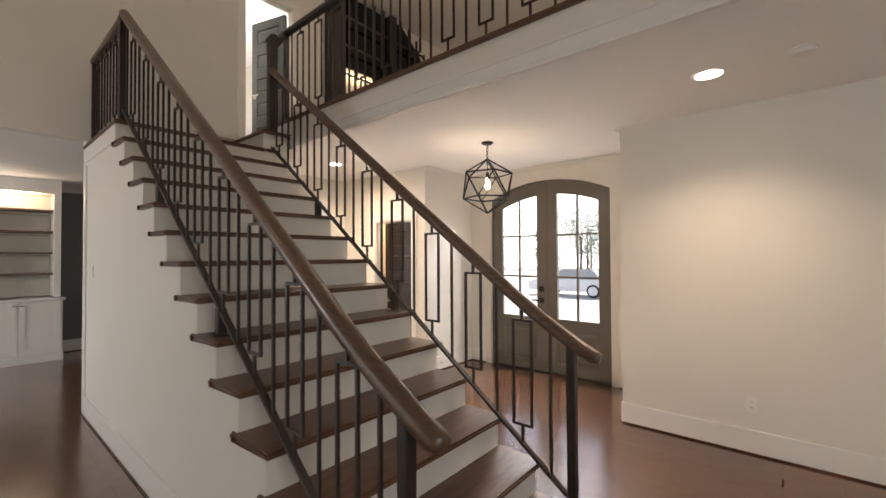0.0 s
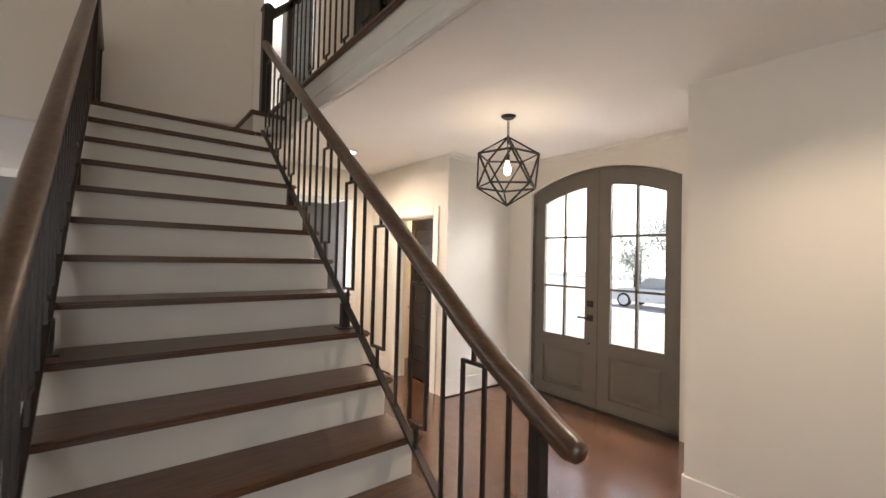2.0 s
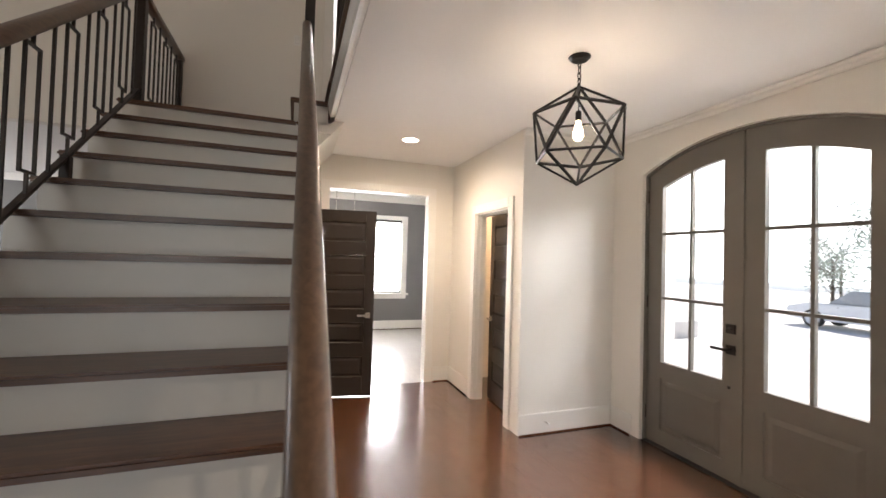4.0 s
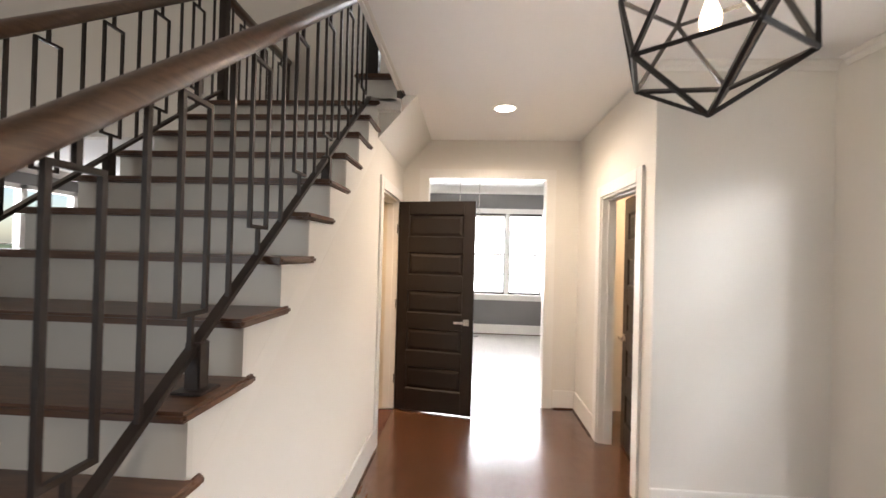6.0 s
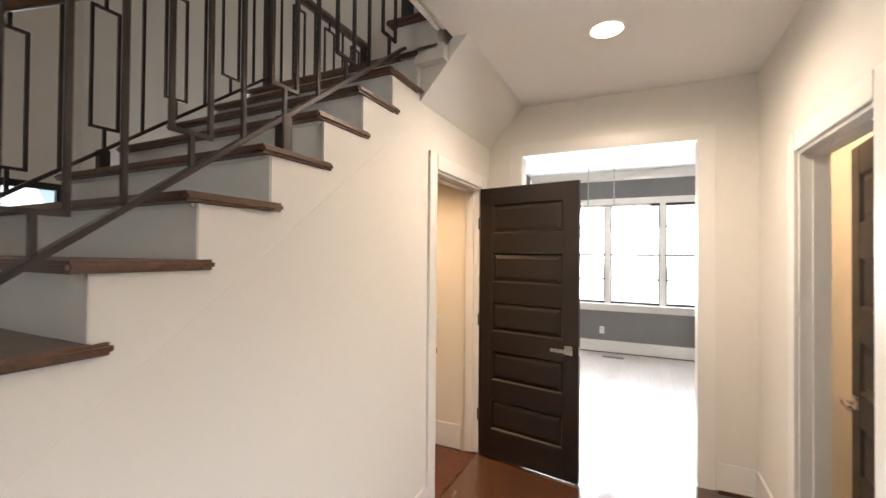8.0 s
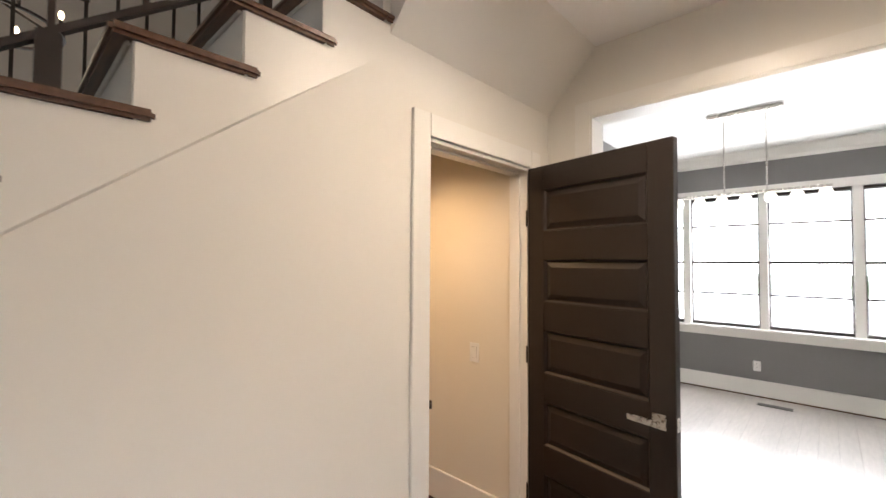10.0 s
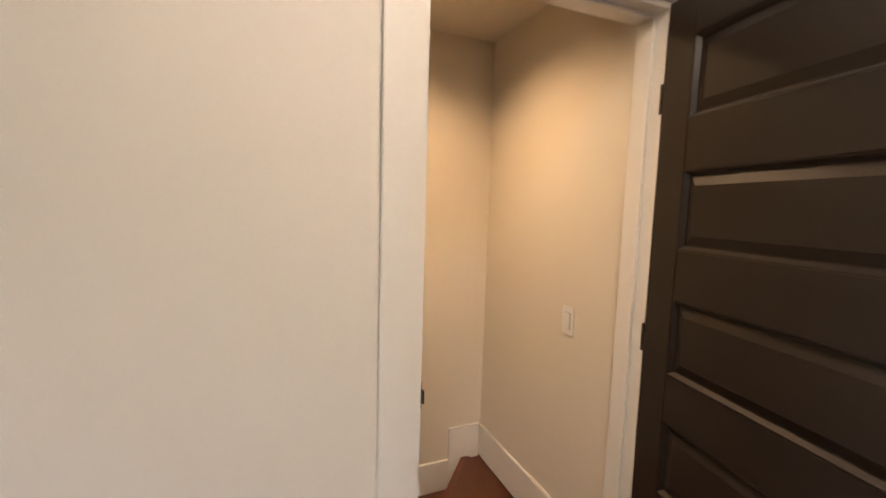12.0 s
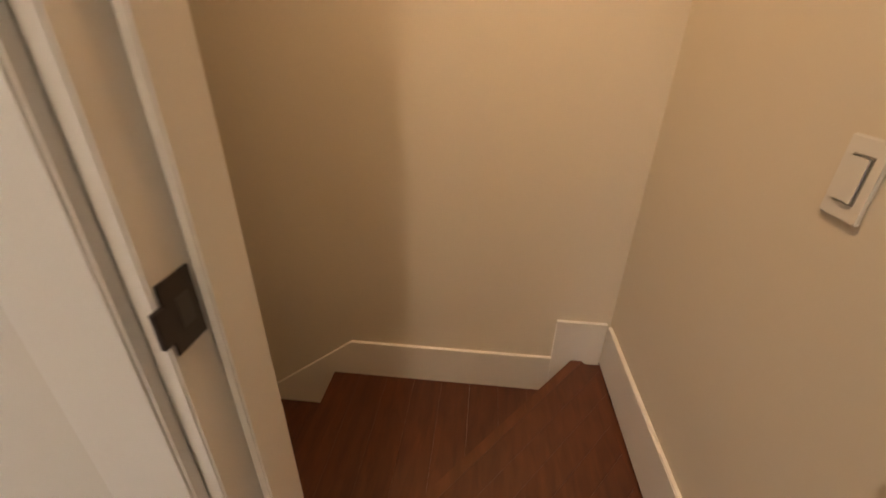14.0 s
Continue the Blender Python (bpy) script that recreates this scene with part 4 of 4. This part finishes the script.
bm.faces.new(rings[-1])
bulb = part("bulb", bm, BULB, pend, "glowing warm bulb", smooth=True)
bulb.visible_shadow = False

chand = thing("chandelier", "linear dining chandelier with a row of globe shades", "chandelier", at=(3.25, 7.70, 2.86))
box("canopy", -0.27, 0.27, -0.06, 0.06, -0.035, -0.0005, NICKEL, chand, bevel=0.004)
for x in (-0.15, 0.15):
    bm = bmesh.new()
    rod(bm, (x, 0, -0.70), (x, 0, -0.035), 0.006)
    part("rod", bm, NICKEL, chand)
box("beam", -0.55, 0.55, -0.012, 0.012, -0.724, -0.70, NICKEL, chand)
for i in range(7):
    x = -0.51 + 0.17 * i
    bm = bmesh.new()
    bmesh.ops.create_uvsphere(bm, u_segments=16, v_segments=10, radius=0.043, matrix=Matrix.Translation((x, 0, -0.765)))
    part("globe_shade", bm, glow("globe_%d" % i, (1.0, 0.93, 0.82), 3.0) if i == 0 else bpy.data.materials["globe_0"], chand, "lit white globe shade", smooth=True)

# chandelier added without a known counterpart in the living room
lc = thing("added_chandelier", "made-up iron chandelier with lit candle bulbs", "chandelier", at=(-0.6, 3.2, ROOF))
bm = bmesh.new()
rod(bm, (0, 0, -2.3), (0, 0, -0.001), 0.008)
part("stem", bm, IRON, lc)
bm = bmesh.new()
for s in range(24):
    a0, a1 = 2 * math.pi * s / 24, 2 * math.pi * (s + 1) / 24
    bar(bm, (0.42 * math.cos(a0), 0.42 * math.sin(a0), -2.5), (0.42 * math.cos(a1), 0.42 * math.sin(a1), -2.5), 0.02)
for s in range(4):
    a = math.pi * s / 2
    bar(bm, (0, 0, -2.3), (0.42 * math.cos(a), 0.42 * math.sin(a), -2.5), 0.014)
part("ring", bm, IRON, lc)
for s in range(8):
    a = 2 * math.pi * (s + 0.5) / 8
    p = (0.42 * math.cos(a), 0.42 * math.sin(a))
    bm = bmesh.new()
    rod(bm, (*p, -2.49), (*p, -2.40), 0.012)
    part("candle", bm, IRON, lc)
    bm = bmesh.new()
    bmesh.ops.create_uvsphere(bm, u_segments=10, v_segments=8, radius=0.018, matrix=Matrix.Translation((*p, -2.365)) @ Matrix.Diagonal((1, 1, 1.9, 1)))
    part("candle_bulb", bm, BULB, lc, smooth=True).visible_shadow = False


def plate(name, label, cat, x, y, z, rz, kind):
    """A wall plate that faces local -y, with its switch or socket face."""
    ob = thing(name, label, cat)
    box("cover_plate", -0.036, 0.036, -0.006, -0.0005, -0.058, 0.058, PLASTIC, ob, bevel=0.002)
    if kind == "switch":
        box("rocker", -0.017, 0.017, -0.010, -0.0061, -0.033, 0.033, PLASTIC, ob, bevel=0.002)
        box("rocker_gap", -0.0185, 0.0185, -0.0066, -0.006, -0.0345, 0.0345, SEAM, ob)
    elif kind == "outlet":
        for s in (-0.021, 0.021):
            box("socket", -0.016, 0.016, -0.009, -0.0061, s - 0.015, s + 0.015, PLASTIC, ob, bevel=0.002)
            boxes("socket_slots", [(-0.008, -0.005, -0.0094, -0.009, s - 0.002, s + 0.008), (0.005, 0.008, -0.0094, -0.009, s - 0.002, s + 0.008)], SLOT, ob)
    ob.matrix_world = pose(x, y, z, 0, 0, rz)
    return ob


plate("light_switch", "white rocker switch on the basement stair wall", "light switch", 2.178, Y_BASE, 0.990, 0, "switch")
plate("wall_outlet", "white outlet plate low on the foyer wall", "outlet", 4.405, 0.381, 0.377, -90, "outlet")
plate("light_switch", "white switch plate on the stair wall", "light switch", XL, 5.15, 1.42, -90, "switch")
plate("light_switch", "white switch plate on the upper landing wall", "light switch", 2.41, Y_END, 3.985, 0, "switch")
plate("wall_outlet", "white outlet plate below the dining windows", "outlet", 3.14, 9.35, 0.35, 0, "outlet")
ds = thing("door_stop", "small spring door stop on the baseboard", "door stop", at=(4.648, 3.79, 0.105))
bm = bmesh.new()
rod(bm, (0, 0.001, 0), (0, -0.055, 0), 0.006)
part("spring", bm, NICKEL, ds)
bm = bmesh.new()
rod(bm, (0, -0.055, 0), (0, -0.068, 0), 0.009)
part("tip", bm, PLASTIC, ds)
fv = thing("floor_vent", "slotted dark floor register below the dining windows", "floor vent", at=(3.32, 9.03, 0.0))
box("frame", -0.15, 0.15, -0.05, 0.05, 0.0005, 0.005, SHELL, fv, bevel=0.001)
for i in range(9):
    box("slat", -0.125 + 0.0285 * i, -0.112 + 0.0285 * i, -0.036, 0.036, 0.0052, 0.0068, BLACK, fv)

# ---------------- family room built-in ----------------
niche = thing("built_in_shelves", "white built-in bookcase with shiplap back and lit shelves", "bookcase", at=(0.87, 8.9, 0.0))


def at_niche(name, rows, material, bevel=0.0, label="", par=None):
    bm = bmesh.new()
    for r in rows:
        bx(bm, *r)
    return placed(name, bm, material, niche, bevel=bevel, label=label)


at_niche("side_panel", [(0.32, 0.42, 8.72, 9.249, 0.955, 2.529)], TRIM)
at_niche("side_panel", [(1.34, 1.42, 8.72, 9.249, 0.955, 2.529)], TRIM)
at_niche("header", [(0.32, 1.42, 8.72, 9.249, 2.53, 2.734)], TRIM)
for i in range(5):
    at_niche("back_board", [(0.42, 1.34, 9.10, 9.12, 0.956 + 0.3155 * i, 0.956 + 0.3155 * i + 0.308)], SHIP, 0.002)
for z in (1.304, 1.622, 1.941, 2.269):
    at_niche("shelf", [(0.421, 1.339, 8.80, 9.099, z - 0.015, z + 0.015)], TREADWOOD, 0.002, "thin dark shelf")
at_niche("light_strip", [(0.55, 1.2, 8.84, 8.87, 2.518, 2.529)], TUBE, 0, "glowing light strip")
cab = thing("base_cabinet", "white shaker base cabinet below the built-in shelves", "cabinet", at=(0.75, 8.9, 0.0))


def at_cab(name, rows, material, bevel=0.0, label="", par=None):
    bm = bmesh.new()
    for r in rows:
        bx(bm, *r)
    return placed(name, bm, material, cab, bevel=bevel, label=label)


at_cab("body", [(0.0, 1.44, 8.66, 9.248, 0.0, 0.905)], TRIM)
at_cab("plinth", [(-0.01, 1.452, 8.635, 8.6595, 0.0, 0.11)], TRIM, 0.004)
for x0, x1, hx in ((0.03, 0.49, 0.46), (0.50, 0.955, 0.925), (0.965, 1.42, 0.995)):
    door = at_cab("door", [(x0, x1, 8.640, 8.6595, 0.13, 0.20), (x0, x1, 8.640, 8.6595, 0.82, 0.89), (x0, x0 + 0.07, 8.640, 8.6595, 0.20, 0.82), (x1 - 0.07, x1, 8.640, 8.6595, 0.20, 0.82), (x0 + 0.07, x1 - 0.07, 8.652, 8.6595, 0.20, 0.82)], TRIM)
    bm = bmesh.new()
    bx(bm, hx - 0.025, hx + 0.025, 8.618, 8.6395, 0.846, 0.856)
    for v in bm.verts:
        v.co -= cab.location
    part("pull", bm, IRON, door, "dark bronze pull")
top = box("countertop", -0.02, 1.47, 8.62, 9.248, 0.906, 0.9445, STONE, None, "", 0.004)
tagged(top, "white stone countertop on the base cabinet", "countertop")

# ---------------- upstairs lattice bookcase ----------------
lat = thing("lattice_bookcase", "tall black lattice bookcase with a lit lower bay", "bookcase", at=(5.2, 5.3, UPPER))


def at_lat(name, rows, material, bevel=0.0, label=""):
    bm = bmesh.new()
    for r in rows:
        bx(bm, *r)
    return placed(name, bm, material, lat, bevel=bevel, label=label)


def top_of(x):
    return ROOF - 0.02 if x < 5.6 else max(4.6, 5.70 - 0.55 * (x - 5.6) - 0.5 * (x - 5.6) ** 2)


at_lat("post", [(4.0, 4.26, 5.36, 5.539, UPPER, ROOF - 0.02)], SHELL)
at_lat("post", [(5.22, 5.34, 5.36, 5.539, UPPER, ROOF - 0.02)], SHELL)
for x in [4.26 + 0.2 * i for i in range(1, 13)]:
    if not 5.1 < x < 5.4:
        at_lat("upright", [(x - 0.014, x + 0.014, 5.37, 5.40, UPPER, top_of(x))], SHELL)
for z in (3.5, 3.95, 4.40, 4.85, 5.30):
    at_lat("rail", [(4.2605, 5.2195, 5.375, 5.398, z - 0.018, z + 0.018)], SHELL)
    xe = 6.75 if z < 4.9 else 6.45 if z < 5.2 else 6.05
    at_lat("rail", [(5.3405, xe, 5.375, 5.398, z - 0.018, z + 0.018)], SHELL)
bm = bmesh.new()
prism(bm, [(4.26, 4.56), (6.8, 4.56), (6.8, 4.62), (6.4, top_of(6.4)), (6.0, top_of(6.0)), (5.6, ROOF - 0.02), (4.26, ROOF - 0.02)], 1, 5.50, 5.538)
bx(bm, 4.95, 6.8, 5.50, 5.538, UPPER, 4.559)
placed("back_panel", bm, DARKGLASS, lat)
at_lat("lit_back", [(4.26, 4.949, 5.52, 5.538, UPPER, 4.559)], SHIP)
at_lat("light_strip", [(4.30, 4.92, 5.44, 5.47, 4.42, 4.46)], TUBE, 0, "glowing light strip")

# ---------------- basement winder steps ----------------
flight = thing("basement_steps", "red-brown oak winder steps going down", "steps", at=(1.95, 4.8, -0.2))


def wind(name, pts, z, material, thick=0.03):
    bm = bmesh.new()
    prism(bm, pts, 2, z - thick, z)
    return placed(name, bm, material, flight)


# boards of the triangular top step follow its slanting nose
d = Vector((2.42 - 1.461, 4.44 - 5.245)).normalized()
nrm = Vector((-d.y, d.x))
apex = Vector((1.477, 5.232))
for i in range(9):
    a, b = 0.075 * i + (0.0006 if i else 0), 0.075 * (i + 1)
    poly = []
    lo, hi = [], []
    for t in [j / 40 * 1.6 - 0.2 for j in range(41)]:
        for off, lst in ((a, lo), (b, hi)):
            p = apex + d * t + nrm * off
            if 1.476 <= p.x <= 2.5525 and p.y <= Y_BASE - 0.016 and p.y >= 4.549:
                lst.append(p)
    if len(lo) > 1 and len(hi) > 1:
        poly = [lo[0], lo[-1], hi[-1], hi[0]]
        wind("board", [(p.x, p.y) for p in poly], 0.0, WINDERWOOD)
wind("subtread", [(1.4605, Y_BASE - 0.001), (1.4605, 5.26), (2.36, 4.50), (2.405, 4.50), (2.405, 4.549), (2.5525, 4.549), (2.5525, 5.306), (2.405, 5.306), (2.405, Y_BASE - 0.001)], -0.012, WINDERWOOD, 0.02)
e = nrm * -0.004
wind("nosing", [(1.476, 5.236), (2.40, 4.461), (2.40, 4.416), (1.476, 5.191)], 0.002, NOSEWOOD, 0.03)
wind("riser", [(1.4765, 5.25), (2.40, 4.475), (2.40, 4.49), (1.4765, 5.265)], -0.031, CREAM, 0.143)
for i in range(9):
    y1, y0 = 5.27 - 0.12 * i, 5.27 - 0.12 * (i + 1) + 0.0005
    wind("board", [(1.476, y0), (2.4045, y0), (2.4045, y1), (1.476, y1)], -0.175, WINDERWOOD)
for k in range(2, 12):
    y1 = 4.22 - (k - 2) * 0.25 - (0.12 if k > 2 else 0)
    back = 0.39 if k == 2 else 0.27
    wind("tread", [(1.476, y1 - back), (2.4045, y1 - back), (2.4045, y1), (1.476, y1)], -0.19 * k, WINDERWOOD)
    wind("riser", [(1.476, y1 - 0.001), (2.4045, y1 - 0.001), (2.4045, y1 + 0.014), (1.476, y1 + 0.014)], -0.19 * (k - 1) - 0.031, CREAM, 0.158)

# ---------------- outside ----------------
shell("ground", [(-400, 400, -400, 400, -0.9, -0.6)], GRASS)
shell("pavement_porch", [(5.56, 9.0, 0.5, 5.0, -0.599, -0.03)], PAVE)
shell("road_drive", [(9.0, 69.9, -60, 110, -0.599, -0.58)], PAVE)
# emissive sheets added so everything beyond the panes burns out to white
WHITEOUT = glow("glowing_whiteout", (0.88, 0.97, 1.0), 2.2)
shell("backdrop", [(70, 70.5, -60, 110, -1, 25)], WHITEOUT)
# made-up pale ground over the lawn, keeps the dining window view white
shell("pale_ground_north", [(-12, 14, 9.7, 30, -0.599, -0.10)], PAVE)
shell("backdrop_north", [(-70, 69.9, 110, 110.5, -1, 32)], WHITEOUT)


def tree(x, y, h, seed):
    rnd = random.Random(seed)
    ob = thing("tree", "leafy green tree across the drive", "tree", "trees across the drive", at=(x, y, -0.6))
    bm = bmesh.new()
    rod(bm, (0, 0, 0), (0.1, 0, h * 0.55), 0.11, 9, 0.06)
    tips = []
    for i in range(16):
        a = rnd.uniform(0, 6.28)
        z0 = h * rnd.uniform(0.08, 0.55)
        tip = Vector((math.cos(a) * h * rnd.uniform(0.15, 0.3), math.sin(a) * h * rnd.uniform(0.15, 0.3), z0 + h * rnd.uniform(0.1, 0.35)))
        rod(bm, (0.05, 0, z0), tip, 0.03, 6, 0.01)
        tips.append(tip)
    part("trunk", bm, BARK, ob)
    vs, fs = [], []
    for i in range(2600):
        c = rnd.choice(tips) + Vector((rnd.gauss(0, h * 0.08), rnd.gauss(0, h * 0.08), rnd.gauss(0, h * 0.08)))
        s = rnd.uniform(0.05, 0.11)
        u = Vector((rnd.gauss(0, 1), rnd.gauss(0, 1), rnd.gauss(0, 1))).normalized()
        v = u.orthogonal().normalized()
        n = len(vs)
        vs += [c - u * s, c + v * s * 0.6, c + u * s, c - v * s * 0.6]
        fs.append((n, n + 1, n + 2, n + 3))
    me = bpy.data.meshes.new("crown")
    me.from_pydata(vs, [], fs)
    me.materials.append(LEAF)
    cr = new("crown", me)
    cr.parent = ob
    cr["kind"] = "stuff"
    return ob


for i, (x, y, h) in enumerate(((33, 13.2, 7), (36, 17.5, 5), (32, 10.0, 6.5), (37, 14.2, 8), (41, 19.5, 6), (35, 7.5, 8), (40, 11.5, 8), (44, 16.5, 8))):
    tree(x, y, h, i)
car = thing("parked_car", "silver-blue car parked on the drive", "car", at=(21.5, 9.0, -0.58))
bm = bmesh.new()
prism(bm, [(-2.2, 0.28), (2.2, 0.28), (2.25, 0.7), (1.5, 0.9), (-2.1, 0.92), (-2.25, 0.6)], 0, -0.85, 0.85)
part("body", bm, SILVER, car, bevel=0.05)
bm = bmesh.new()
prism(bm, [(-1.7, 0.92), (1.0, 0.90), (0.3, 1.42), (-1.2, 1.42)], 0, -0.72, 0.72)
part("cabin", bm, CARGLASS, car, bevel=0.05)
for sx in (-0.78, 0.78):
    for yy in (-1.35, 1.35):
        bm = bmesh.new()
        rod(bm, (sx - 0.1, yy, 0.33), (sx + 0.1, yy, 0.33), 0.33, 20)
        wheel = part("wheel", bm, RUBBER, car, bevel=0.02)
        bm = bmesh.new()
        side = 1 if sx > 0 else -1
        rod(bm, (sx + side * 0.085, yy, 0.33), (sx + side * 0.112, yy, 0.33), 0.235, 20)
        part("rim", bm, SILVER, wheel, "pale silver rim", bevel=0.01)

# ---------------- floor boards ----------------
PW = 0.127


def plank_rows(x0, x1, y0, y1, seed):
    rnd = random.Random(seed)
    out = []
    n = int(math.ceil((x1 - x0) / PW))
    for i in range(n):
        a, b = x0 + i * PW, min(x1, x0 + (i + 1) * PW)
        y = y0 - rnd.uniform(0, 1.4)
        while y < y1:
            ln = rnd.uniform(1.1, 2.1)
            c, d2 = max(y, y0), min(y + ln, y1)
            if d2 - c > 0.02:
                out.append((a + 0.0004, b - 0.0004, c + 0.0004, d2 - 0.0004))
            y += ln
    return out


def plank_mesh(bm, r):
    x0, x1, y0, y1 = r
    lo = [bm.verts.new((x, y, -0.019)) for x, y in ((x0, y0), (x1, y0), (x1, y1), (x0, y1))]
    hi = [bm.verts.new((x, y, 0.0)) for x, y in ((x0, y0), (x1, y0), (x1, y1), (x0, y1))]
    bm.faces.new(hi)
    bm.faces.new(lo[::-1])
    for j in range(4):
        bm.faces.new((lo[j], lo[(j + 1) % 4], hi[(j + 1) % 4], hi[j]))


floor = thing("floor", "", "", kind="structure")
near = plank_rows(2.5535, 4.3725, 0.2, 5.54, 3) + plank_rows(4.3725, 5.42, 1.3455, 3.8065, 4)
for r in near:
    bm = bmesh.new()
    cx, cy = (r[0] + r[1]) / 2, (r[2] + r[3]) / 2
    plank_mesh(bm, (r[0] - cx, r[1] - cx, r[2] - cy, r[3] - cy))
    ob = part("plank", bm, FLOORWOOD, floor)
    ob.location = (cx, cy, 0)


def joined_planks(material, areas):
    bm = bmesh.new()
    for area, seed in areas:
        for r in plank_rows(*area, seed):
            plank_mesh(bm, r)
    ob = part("planks", bm, material, floor)
    ob["kind"] = "stuff"


joined_planks(FLOORWOOD, (((-4, 1.219, -4.5, 5.54), 5), ((1.219, 2.5535, -4.5, 0.98), 6), ((2.5535, 4.405, -4.5, 0.2), 7), ((4.405, 4.42, 0.2, 1.3), 8),
                          ((-3.6, 1.9, 5.54, 9.25), 10), ((4.3725, 6.08, 3.8065, 5.54), 11)))
# boards beyond the hall, whitened for the sheen of the windows
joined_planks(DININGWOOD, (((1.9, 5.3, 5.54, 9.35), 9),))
